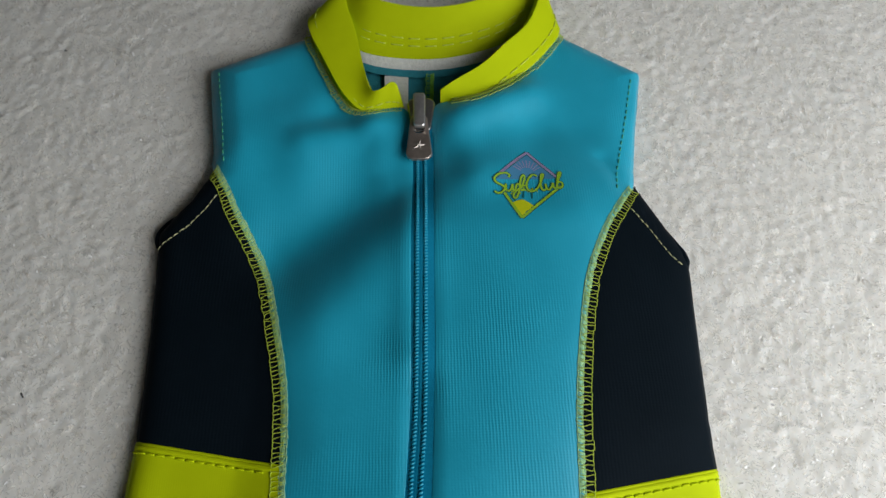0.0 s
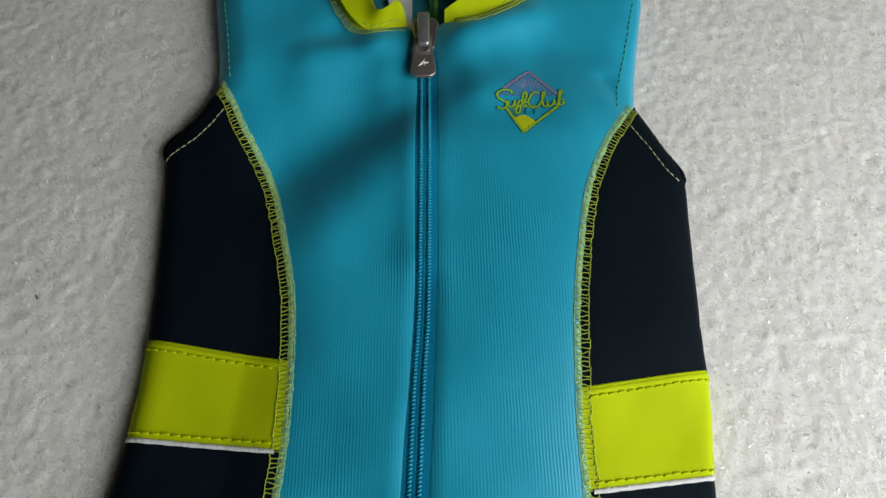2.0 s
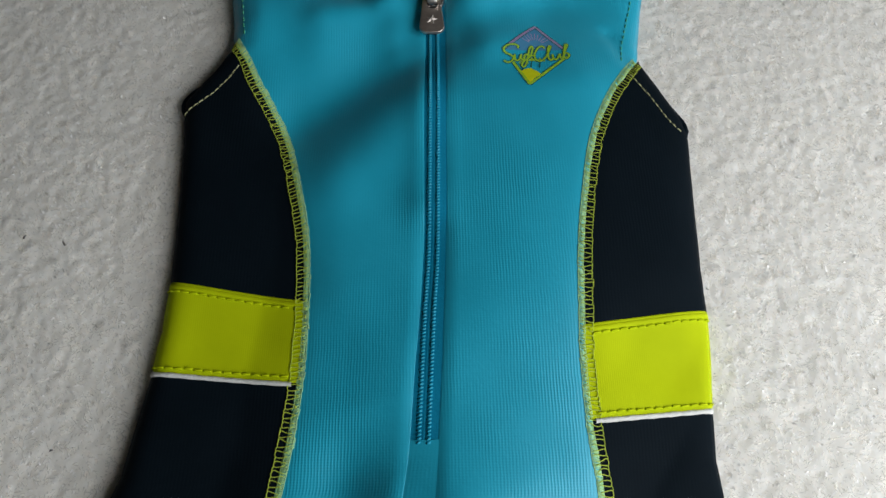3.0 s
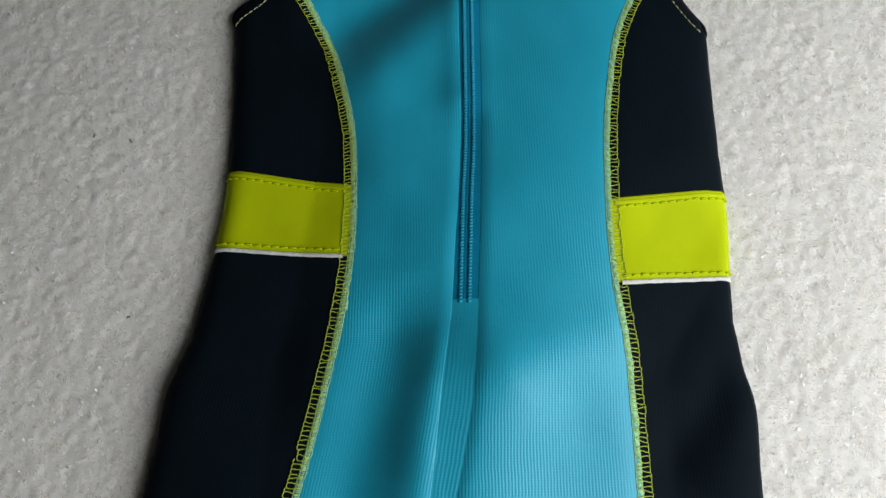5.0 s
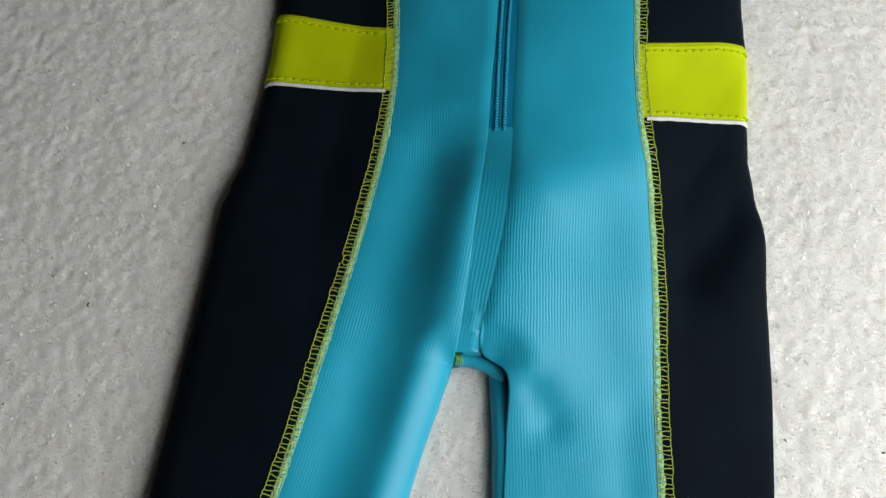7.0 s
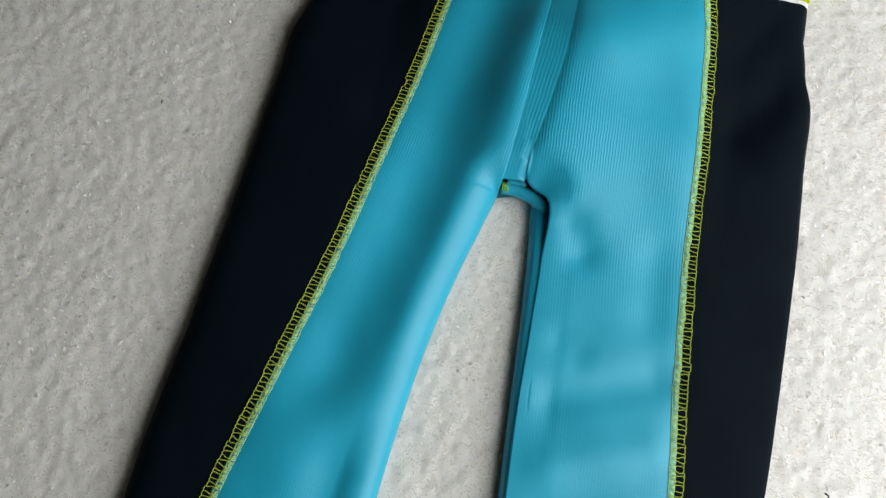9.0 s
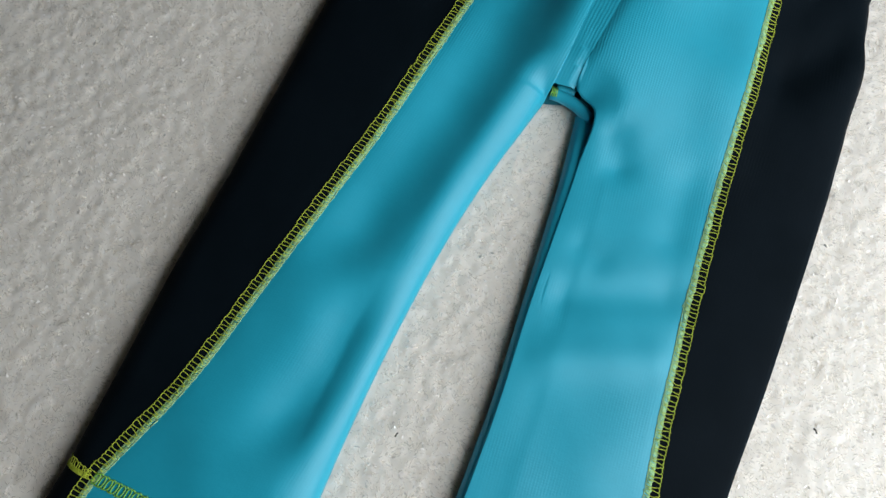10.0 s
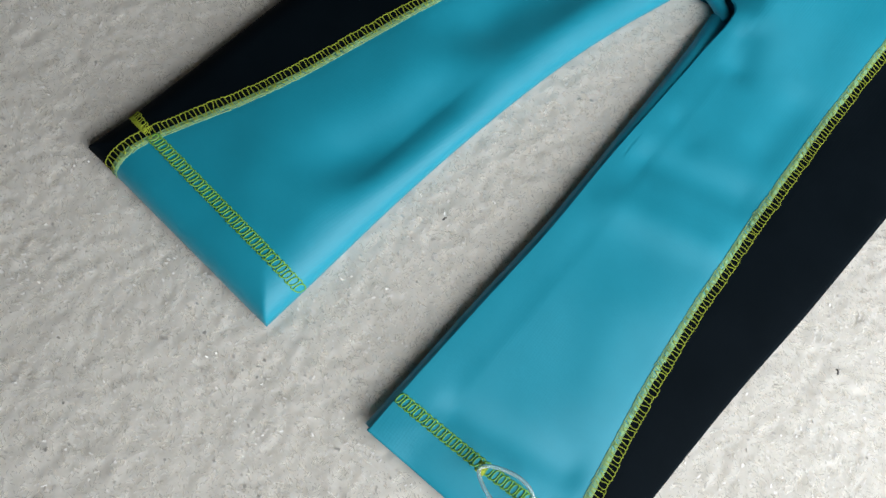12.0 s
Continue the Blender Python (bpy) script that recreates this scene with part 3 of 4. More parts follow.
def edge_strip(name, line, width, lift, mat, parent, label="", thick=0.9, cols=7):
    """A narrow raised strip along a line on the cloth, rounded across."""
    p = along(line, 0.7)
    t = np.gradient(p, axis=0)
    t /= np.linalg.norm(t, axis=1)[:, None]
    nrm = np.stack([-t[:, 1], t[:, 0]], -1)
    u = np.linspace(-1, 1, cols)
    wave = 1 + 0.08 * np.sin(np.arange(len(p)) * 0.9)
    q = p[:, None] + nrm[:, None] * (u[None, :, None] * width / 2 * wave[:, None, None])
    z = height(q[..., 0], q[..., 1]) + lift + thick * np.sqrt(np.clip(1 - u**2, 0, 1))[None] - 0.2
    v = np.concatenate([q, z[..., None]], -1)
    uv = np.stack([u[None] * width / 2 + 0 * z, np.arange(len(p))[:, None] * 0.7 + 0 * z], -1)
    return mesh_object(name, v.reshape(-1, 3), grid_faces(len(p), cols)[:, ::-1], mat, parent, label, uv.reshape(-1, 2))


def row_line(rows, v, ends=(0.0, 1.0), n=7, bow=0.0):
    a, b = spline([r[0] for r in rows], 1 + 24 * (len(rows) - 1)), spline([r[1] for r in rows], 1 + 24 * (len(rows) - 1))
    k = int(round(v * 24))
    u = np.linspace(*ends, n)[:, None]
    p = a[k] * (1 - u) + b[k] * u
    p[:, 1] += bow * np.sin(u[:, 0] * math.pi)
    return p


def dashes(line, step, length, lift, jitter=0.15):
    """Short running stitches along a line on the cloth."""
    rng = np.random.default_rng(3)
    p = along(line, 0.25)
    out, k, per = [], 0, max(2, int(step / 0.25))
    while k + per < len(p):
        n = max(3, int(length / 0.25))
        q = p[k:k + n] + rng.normal(0, jitter * 0.3, 2)
        u = np.linspace(-1, 1, len(q))
        z = height(q[:, 0], q[:, 1]) + lift + 0.18 * (1 - u**2) - 0.05
        out.append(np.column_stack([q, z]))
        k += per
    return out


def stitching(name, lines, radius, mat, parent, label):
    v, f = tubes(lines, radius)
    return mesh_object(name, v, f, mat, parent, label)


for rows, low, high in ((SIDE_L, 11, 13), (SIDE_R, 12, 14)):
    bottom, top = row_line(rows, low, (0.0, 0.97)), row_line(rows, high, (0.0, 0.97))
    edge_strip("stripe_fold", top + [0, -0.7], 1.5, 0.1, LIME, suit, "folded upper edge of the lime stripe", 0.45)
    edge_strip("stripe_piping", bottom + [0, -0.6], 1.2, 0.05, WHITE, suit, "white cotton edging under the lime stripe", 0.7)
    stitching("stripe_stitching", dashes(top + [0, -1.7], 2.4, 2.2, 0.22), 0.25, LIME, suit, "lime running stitches along the stripe")
    stitching("stripe_stitching", dashes(bottom + [0, 1.0], 2.4, 2.2, 0.22), 0.25, LIME, suit, "lime running stitches along the stripe")


def overlock(name, line, width, pitch, parent, mat_out, mat_in, label, lift=0.14, seed=1, flip=1):
    """Overlock seam: slanted rungs, a scalloped chain on one edge and a tight chain on the other."""
    rng = np.random.default_rng(seed)
    p = along(line, pitch)
    t = np.gradient(p, axis=0)
    t /= np.linalg.norm(t, axis=1)[:, None]
    nrm = np.stack([-t[:, 1], t[:, 0]], -1) * flip
    outer, inner = [], []

    def put(q, up=0.0):
        return np.column_stack([q, height(q[:, 0], q[:, 1]) + lift + up])

    w = width / 2
    for k in range(len(p) - 1):
        a = p[k]
        n0, t0, s = nrm[k], t[k], pitch
        j = rng.normal(0, 0.07, 9)
        edge = a + n0 * (w + j[0] * 1.5)
        # a narrow loop: out, round the outer edge, back; then a stretch of chain to the next one
        loop = np.array([a - n0 * w * 0.45 + t0 * s * (0.25 + j[4]), a + n0 * w * 0.3 + t0 * s * (0.08 + j[1]), edge - n0 * 0.2 + t0 * s * 0.0,
                         edge + n0 * 0.05 + t0 * s * 0.3, edge - n0 * 0.2 + t0 * s * (0.62 + j[5]), a + n0 * w * 0.2 + t0 * s * (0.58 + j[2]), a - n0 * w * 0.45 + t0 * s * (0.5 + j[6])])
        up = 0.15 * np.sin(np.linspace(0, 1, 15) * math.pi)
        outer.append(put(spline(loop, 15), up))
        chain = np.array([edge - n0 * 0.1 + t0 * s * 0.5, edge + n0 * 0.12 + t0 * s * 0.75, edge - n0 * 0.1 + t0 * s * 1.05])
        outer.append(put(spline(chain, 5), 0.1))
        for m in range(11):
            o = s * (m / 11 + j[m % 8] * 0.6)
            inner.append(put(np.array([a - n0 * w * (0.0 + j[3]) + t0 * (o - s * 0.12), a - n0 * w * (0.4 + j[4]) + t0 * o, a - n0 * w * (0.80 + j[5]) + t0 * (o + s * 0.12)]), -0.16 + 0.06 * (m % 2)))
        for row in (0.05, 0.78):
            inner.append(put(np.array([a - n0 * w * (row + j[6]) - t0 * s * 0.1, a - n0 * w * (row + 0.04) + t0 * s * 0.5, a - n0 * w * (row + j[7]) + t0 * s * 1.1]), -0.09))
    stitching(name, outer, 0.1, mat_out, parent, label)
    stitching(name, inner, 0.115, mat_in, parent, "pale green inner chain of the seam")


overlock("seam_stitching", [(r[1][0] + 0.15, r[1][1]) for r in SIDE_L], 3.6, 2.05, suit, THREAD, THREAD_OLIVE, "lime overlock stitching between blue and navy", seed=1)
overlock("seam_stitching", [(r[1][0] + 0.15, r[1][1]) for r in SIDE_R], 3.6, 2.05, suit, THREAD, THREAD_OLIVE, "lime overlock stitching between blue and navy", seed=2, flip=-1)
# leg hems
hem_l, hem_r = row_line(SIDE_L, 1.0, (0, 0.9), 3), row_line(FRONT_L, 1.0, (0.02, 0.985), 5)
overlock("hem_stitching", hem_l, 2.2, 1.6, suit, THREAD, THREAD, "lime stitching round the navy part of the hem", seed=3)
def cover_stitch(name, line, width, pitch, mat, label, lift=0.16, seed=1):
    """A row of narrow oval loops lying across the line, linked along both edges."""
    rng = np.random.default_rng(seed)
    p = along(line, pitch)
    t = np.gradient(p, axis=0)
    t /= np.linalg.norm(t, axis=1)[:, None]
    nrm = np.stack([-t[:, 1], t[:, 0]], -1)
    lines = []
    for k in range(len(p)):
        j = rng.normal(0, 0.06, 3)
        a = np.linspace(0, 2 * math.pi, 15)[:, None]
        q = p[k] + nrm[k] * np.sign(np.cos(a)) * np.abs(np.cos(a)) ** 0.7 * width / 2 * (1 + j[0]) + t[k] * (np.sin(a) * pitch * 0.34 * (1 + j[1]) + 0.25 * np.cos(a))
        lines.append(np.column_stack([q, height(q[:, 0], q[:, 1]) + lift + 0.1 * np.cos(a[:, 0] * 2)]))
        if k + 1 < len(p):
            for side in (-1, 1):
                q = np.array([p[k] + nrm[k] * side * width * 0.46 + t[k] * pitch * 0.2, p[k] + nrm[k] * side * width * 0.54 + t[k] * pitch * 0.5, p[k] + nrm[k] * side * width * 0.46 + t[k] * pitch * 0.85])
                lines.append(np.column_stack([q, height(q[:, 0], q[:, 1]) + lift]))
    return stitching(name, lines, 0.16, mat, suit, label)


cover_stitch("hem_stitching", hem_r, 2.5, 1.6, THREAD_GREEN, "green looped stitching round the leg hem", seed=4)
cover_stitch("hem_stitching", row_line(FRONT_R, 0.95, (0.985, 0.02), 5, -0.6), 2.5, 1.6, THREAD_GREEN, "green looped stitching round the leg hem", seed=5)
overlock("hem_stitching", row_line(SIDE_R, 0.95, (1.0, 0.1), 3), 2.2, 1.6, suit, THREAD, THREAD, "lime stitching round the navy part of the hem", seed=6)
# shoulders and armholes
stitching("armhole_stitching", dashes([(-57.8, 205), (-56.3, 197), (-55, 190), (-53.8, 182), (-52.6, 173)], 2.3, 1.5, 0.12), 0.17, THREAD_EMERALD, suit, "green running stitches beside the armhole")
stitching("armhole_stitching", dashes([(61.4, 202), (59, 192), (56.5, 183), (54.4, 176), (52.4, 169), (51.2, 162.5)], 2.3, 1.5, 0.12), 0.17, THREAD_EMERALD, suit, "green running stitches beside the armhole")
stitching("armhole_stitching", dashes([(-67.6, 150.4), (-61.6, 154.5), (-56.6, 160.2), (-53.2, 165.6)], 1.9, 1.6, 0.12), 0.14, THREAD_PALE, suit, "pale running stitches along the underarm binding")
stitching("armhole_stitching", dashes([(52.8, 158.6), (54.8, 155.8), (58.6, 150.5), (62.7, 144.8), (67.4, 142)], 1.9, 1.6, 0.12), 0.14, THREAD_PALE, suit, "pale running stitches along the underarm binding")


def rolled_edge(name, line, radius, z, mat, parent, label):
    p = along(line, 1.0)
    v, f = tubes([np.column_stack([p, np.full(len(p), z)])], radius, 10)
    return mesh_object(name, v, f, mat, parent, label)


rolled_edge("underarm_binding", [(-65.5, 150.8), (-67.6, 151.8), (-68.3, 155), (-66, 158.6), (-60.6, 162.8), (-57.6, 169)], 1.1, 1.3, NAVY, suit, "rolled navy underarm binding")
rolled_edge("underarm_binding", [(64.8, 142.6), (66.8, 143), (67.9, 146), (65.6, 150.4), (60.8, 158.4), (58.2, 165)], 1.1, 1.3, NAVY, suit, "rolled navy underarm binding")


# back half of the suit, under the front
def back_sheet():
    ys = np.linspace(-122, 219, 180)
    cols = 30
    verts, faces = [], []
    for yy in ys:
        l, r = np.interp(yy, OUT_L[:, 1], OUT_L[:, 0]) + 1.0, np.interp(yy, OUT_R[:, 1], OUT_R[:, 0]) - 1.0
        if yy > 205:
            l = max(l, -62 + (yy - 205) * 1.9); r = min(r, 66 - (yy - 205) * 1.6)
        gl, gr = (np.interp(yy, IN_LY, IN_LX) - 1.0, np.interp(yy, IN_RY, IN_RX) + 1.0) if yy < 6 else (-7.0, -7.0)
        xs = np.r_[np.linspace(l, gl, cols), np.linspace(gr, r, cols)]
        verts += [(x, yy, -0.5) for x in xs]
    f = grid_faces(len(ys), 2 * cols)
    keep = [q for q in f if not (q[0] % (2 * cols) == cols - 1 and ys[q[0] // (2 * cols)] < 6)]
    return mesh_object("back_panel", verts, keep, INSIDE, suit, "teal lining of the suit's back half")


back_sheet()

# inner side of the right leg, and the seam at the crotch
inner_rows = [((-9.2, -129.6), (-5.4, -129.8)), ((-7.2, -95), (-3.0, -95)), ((-5.5, -71), (-1.4, -72)), ((-5.0, -46), (-0.8, -47)), ((-4.7, -28), (-0.4, -28)), ((-4.6, -9), (0.8, -9)), ((-5.2, 4.5), (1.4, 5.5))]
m_in = 1 + 24 * 6
ia, ib = spline([r[0] for r in inner_rows], m_in), spline([r[1] for r in inner_rows], m_in)
iu = np.linspace(0, 1, 9)[None, :, None]
ip = ia[:, None] * (1 - iu) + ib[:, None] * iu
iz = np.interp(iu[..., 0], [0, 0.125, 0.25, 0.5, 1], [0.6, 2.4, 2.9, 3.2, 3.4]) + 0 * ip[..., 0]
mesh_object("inner_leg", np.concatenate([ip, iz[..., None]], -1).reshape(-1, 3), grid_faces(m_in, 9)[:, ::-1], BLUE, suit, "blue inside of the leg, folded under",
            np.stack([iu[..., 0] * 4 + 0 * iz, ip[..., 1]], -1).reshape(-1, 2))
rolled_edge("crotch_seam", [(-13.0, 7.9), (-9.5, 7.6), (-5.5, 6.2), (-1.0, 3.6)], 1.7, 2.6, BLUE, suit, "rolled blue seam at the crotch")
rolled_edge("crotch_seam", [(-12.0, 9.6), (-9.5, 9.4), (-7.2, 9.4)], 1.0, 3.4, BLUE, suit, "rolled blue seam at the crotch")
gu, gv = np.meshgrid(np.linspace(0, 1, 12), np.linspace(0, 1, 12))
gusset = (np.multiply.outer((1 - gu) * (1 - gv), (-5.2, 7.4)) + np.multiply.outer(gu * (1 - gv), (4.0, 0.0)) + np.multiply.outer((1 - gu) * gv, (-7.0, 16.0)) + np.multiply.outer(gu * gv, (4.0, 16.0)))
gusset = np.concatenate([gusset, (3.0 + 0.9 * gv + 0.3 * np.sin(gu * 3))[..., None]], -1)
mesh_object("crotch_gusset", gusset.reshape(-1, 3), grid_faces(12, 12), BLUE, suit, "blue folded cloth beside the crotch seam", gusset[..., :2].reshape(-1, 2))
stitching("crotch_stitches", [np.array([(-13.4 + 0.5 * k, 8.9, 4.4), (-12.9 + 0.4 * k, 7.6, 4.75), (-13.1 + 0.5 * k, 6.4, 4.0)]) for k in range(4)], 0.15, THREAD_GREEN, suit, "green stitches at the crotch")


def sunk_strip(name, left, right, drop, mat, label, n=160, cols=9):
    l, r = spline(left, n), spline(right, n)
    u = np.linspace(0, 1, cols)[None, :, None]
    p = l[:, None] * (1 - u) + r[:, None] * u
    z = height(p[..., 0], p[..., 1]) - drop
    uv = np.stack([u[..., 0] * 6 + 0 * z, p[..., 1]], -1)
    return mesh_object(name, np.concatenate([p, z[..., None]], -1).reshape(-1, 3), grid_faces(n, cols)[:, ::-1], mat, suit, label, uv.reshape(-1, 2))


ZIP_LEFT = [(-6.4, 62.6), (-5.3, 74), (-4.2, 86), (-3, 104), (-2.8, 122), (-2.8, 150), (-2.6, 176), (-3.4, 192)]
ZIP_RIGHT = [(0.9, 62.6), (1.2, 74), (1.9, 86), (2.8, 104), (3.3, 122), (3.7, 150), (3.9, 176), (4.2, 192)]
ZIP_MID = [(-2.9, 64), (-2.4, 74.5), (-1.5, 92.5), (-0.5, 108.5), (0.0, 140), (0.2, 160), (0.2, 182)]
sunk_strip("placket", [(-14.2, 9), (-11.4, 28), (-8.6, 46), (-5.9, 64.6)], [(-7.9, 9), (-4.3, 25.8), (-1.5, 40.2), (0.9, 64.6)], 0.5, BLUE, "blue placket strip below the zip")
zipper = sunk_strip("zip_tape", ZIP_LEFT, ZIP_RIGHT, 0.6, TAPE, "darker blue woven zip tape")


def teeth(line, offset, seed):
    rng = np.random.default_rng(seed)
    p = along(line, 0.82)
    t = np.gradient(p, axis=0)
    t /= np.linalg.norm(t, axis=1)[:, None]
    nrm = np.stack([-t[:, 1], t[:, 0]], -1)
    lines = []
    for k in range(len(p)):
        c = p[k] + nrm[k] * offset
        q = np.array([c + nrm[k] * 0.42 - t[k] * 0.16, c + nrm[k] * 0.05 + t[k] * 0.02, c - nrm[k] * 0.42 + t[k] * 0.16])
        z = height(q[:, 0], q[:, 1]) - 0.55 + np.array([0.0, 0.22, 0.0]) + rng.normal(0, 0.03)
        lines.append(np.column_stack([q, z]))
    v, f = tubes(lines, 0.25, 6)
    return mesh_object("zip_teeth", v, f, TEETH, suit, "row of small turquoise zip coil teeth")


teeth(ZIP_MID, 1.05, 1)
teeth(ZIP_MID, -1.05, 2)
# coil between the rows and the bar tack at its foot
mid = along(ZIP_MID, 1.5)
v, f = tubes([np.column_stack([mid, height(mid[:, 0], mid[:, 1]) - 1.25])], 0.75, 8)
mesh_object("zip_coil", v, f, TAPE, suit, "closed coil of the zip")
stitching("zip_bar_tack", [np.array([(-6.2, 63.7 + 0.25 * k, 6.0), (-2.7, 63.5 + 0.25 * k, 6.3), (0.8, 63.6 + 0.25 * k, 6.0)]) for k in range(3)], 0.2, TAPE, suit, "dark blue bar tack at the zip's foot")


# zip slider with its pull tab
def plate(outline, z0, z1, hole=None, bevel=0.25):
    bm = bmesh.new()
    lower = [bm.verts.new((x / 1000, y / 1000, z0 / 1000)) for x, y in outline]
    if hole is None:
        face = bm.faces.new(lower)
        made = bmesh.ops.extrude_face_region(bm, geom=[face])
        bmesh.ops.translate(bm, vec=(0, 0, (z1 - z0) / 1000), verts=[g for g in made["geom"] if isinstance(g, bmesh.types.BMVert)])
    else:
        n = len(outline)
        rings = [lower, [bm.verts.new((x / 1000, y / 1000, z1 / 1000)) for x, y in outline],
                 [bm.verts.new((x / 1000, y / 1000, z1 / 1000)) for x, y in hole], [bm.verts.new((x / 1000, y / 1000, z0 / 1000)) for x, y in hole]]
        for a in range(4):
            for k in range(n):
                bm.faces.new([rings[a][k], rings[a][(k + 1) % n], rings[(a + 1) % 4][(k + 1) % n], rings[(a + 1) % 4][k]])
    bmesh.ops.recalc_face_normals(bm, faces=bm.faces)
    sharp = [e for e in bm.edges if len(e.link_faces) == 2 and e.calc_face_angle(0) > 0.6]
    bmesh.ops.bevel(bm, geom=sharp, offset=bevel / 1000, segments=2, affect="EDGES", profile=0.6)
    return bm


def rounded(cx, cy, w0, w1, y0, y1, r, n=6):
    """Outline of a plate, w0 wide at y0 and w1 wide at y1, with round corners."""
    pts = []
    for sx, w, yy, a0 in ((1, w0, y0, -90), (1, w1, y1, 0), (-1, w1, y1, 90), (-1, w0, y0, 180)):
        ox, oy = cx + sx * (w / 2 - r), cy + yy + (r if yy == y0 else -r)
        for k in range(n + 1):
            a = radians(a0 + 90 * k / n)
            pts.append((ox + r * math.cos(a), oy + r * math.sin(a)))
    return pts


slider = tagged(new("zip_slider"), "gunmetal zip slider with a star pull tab")
slider.parent = suit
part("slider_body", plate(rounded(0.4, 182.2, 5.6, 7.8, 0, 11.5, 2.2), 4.8, 7.8, bevel=0.6), GUNMETAL, slider)
part("slider_bridge", plate(rounded(-0.1, 182.4, 3.1, 3.4, 0, 11.0, 0.9), 8.8, 10.5, bevel=0.45), BRIDGE_SHINE_METAL, slider, "metal bridge with its shine put into the colour")
for yy in (182.8, 190.4):
    part("bridge_post", plate(rounded(-0.1, yy, 2.2, 2.2, 0, 2.2, 0.6), 7.4, 9.4, bevel=0.3), GUNMETAL, slider)
tab = part("pull_tab", plate(rounded(-0.3, 172.9, 7.0, 4.7, 0, 14.6, 2.0), 7.7, 8.8, rounded(-0.2, 181.2, 3.0, 2.8, 0, 5.4, 1.2), 0.3), TAB_METAL, slider, "brown gunmetal pull tab")
star = bmesh.new()
cx, cy = -0.35, 177.2
ring = [star.verts.new(((cx + (1.9 if k % 2 == 0 else 0.65) * math.sin(k * math.pi / 5 + 0.25)) / 1000, (cy + (1.9 if k % 2 == 0 else 0.65) * math.cos(k * math.pi / 5 + 0.25)) / 1000, 0.00878)) for k in range(10)]
peak = star.verts.new((cx / 1000, cy / 1000, 0.0094))
for k in range(10):
    star.faces.new([ring[(k + 1) % 10], ring[k], peak])
part("star", star, STAR_METAL, slider, "small raised star with its shine put into the colour", smooth=False)

# ---------------------------------------------------------------- collar
COLLAR = [((-4.6, 191.8, 6.0), (-6.1, 196.1, 9.6)), ((-8.4, 191.2, 6.6), (-7.8, 197.0, 10.6)), ((-15.4, 190.0, 6.6), (-12.9, 195.2, 9.0)), ((-21.1, 194.3, 8.0), (-16.2, 206.0, 7.2)),
          ((-27.3, 206.6, 8.6), (-19.1, 219.0, 7.4)), ((-32.5, 219.5, 8.0), (-21.7, 228.2, 8.4)), ((-31, 228, 4.0), (-21.5, 235.3, 11.0)), ((-25, 223, 3.4), (-19.2, 233.6, 11.8)),
          ((-17.1, 214.6, 3.4), (-13.6, 227.1, 12.2)), ((-3.7, 211.5, 3.4), (-2.7, 223.8, 11.8)), ((9.7, 211.9, 3.4), (9.7, 223.8, 11.8)), ((23.3, 216.1, 3.4), (23.7, 228.1, 12.2)),
          ((33, 223, 3.4), (32.1, 234.0, 12.6)), ((39, 226, 4.0), (36.8, 234.5, 12.6)), ((41.5, 219, 5.5), (35.2, 226.5, 12.2)), ((36, 209.7, 6.6), (31.0, 216.3, 12.0)),
          ((27.1, 200.5, 6.6), (23.9, 208.7, 11.8)), ((18.6, 193.6, 6.6), (17.4, 202.1, 11.4)), ((12.2, 191.8, 6.6), (9.1, 196.7, 10.8)), ((5.9, 192.6, 6.2), (5.8, 195.1, 9.4))]


def collar():
    n, cols = 300, 14
    b, t = spline([c[0] for c in COLLAR], n), spline([c[1] for c in COLLAR], n)
    u = np.linspace(0, 1, cols)[None, :, None]
    p = b[:, None] * (1 - u) + t[:, None] * u
    run = np.r_[0, np.cumsum(np.linalg.norm(np.diff(b, axis=0), axis=1))][:, None]
    uv = np.stack([run + 0 * u[..., 0], u[..., 0] * 12 + 0 * run], -1)
    ob = mesh_object("collar", p.reshape(-1, 3), grid_faces(n, cols), LIME, suit, "lime green stand-up collar, open at the front", uv.reshape(-1, 2))
    mod = ob.modifiers.new("thickness", "SOLIDIFY")
    mod.thickness, mod.offset = 0.0018, 0.0
    bev = ob.modifiers.new("round", "BEVEL")
    bev.width, bev.segments, bev.limit_method = 0.0008, 3, "ANGLE"
    return b, t


col_b, col_t = collar()
for s, e, seed, way in ((2, 92, 11, 1), (208, 297, 12, 1)):
    out = col_b[s:e, :2] - np.array([4.0, 212.0])
    ring = col_b[s:e, :2] + out / np.linalg.norm(out, axis=1)[:, None] * 0.5
    overlock("collar_stitching", ring[::6], 3.0, 1.6, suit, THREAD_LIGHT, THREAD_LIGHT, "pale lime stitching round the neck seam", 0.5, seed, flip=way)
    line = col_b[s:e] * 0.76 + col_t[s:e] * 0.24
    line = line + np.column_stack([out / np.linalg.norm(out, axis=1)[:, None] * 0.75, np.full(len(out), 0.75)])
    stitching("collar_stitching", [line[i:i + 5] for i in range(0, len(line) - 5, 6)], 0.2, THREAD, suit, "lime running stitches along the collar")
back_run = col_b[112:200] * 0.72 + col_t[112:200] * 0.28 + np.array([0, -0.9, 0.4])
for k, lift in enumerate((0.0, 0.14)):
    q = back_run + (col_t[112:200] - col_b[112:200]) * lift
    stitching("collar_stitching", [q[i:i + 5] for i in range(0, len(q) - 5, 6)], 0.22, THREAD, suit, "lime stitches inside the back of the collar")
tape_line = col_b[106:206:5]
tape = np.stack([tape_line + [0, 0.3, 0.4], tape_line + [0, -1.4, -0.4], tape_line + [0, -2.8, -1.6]], 1)
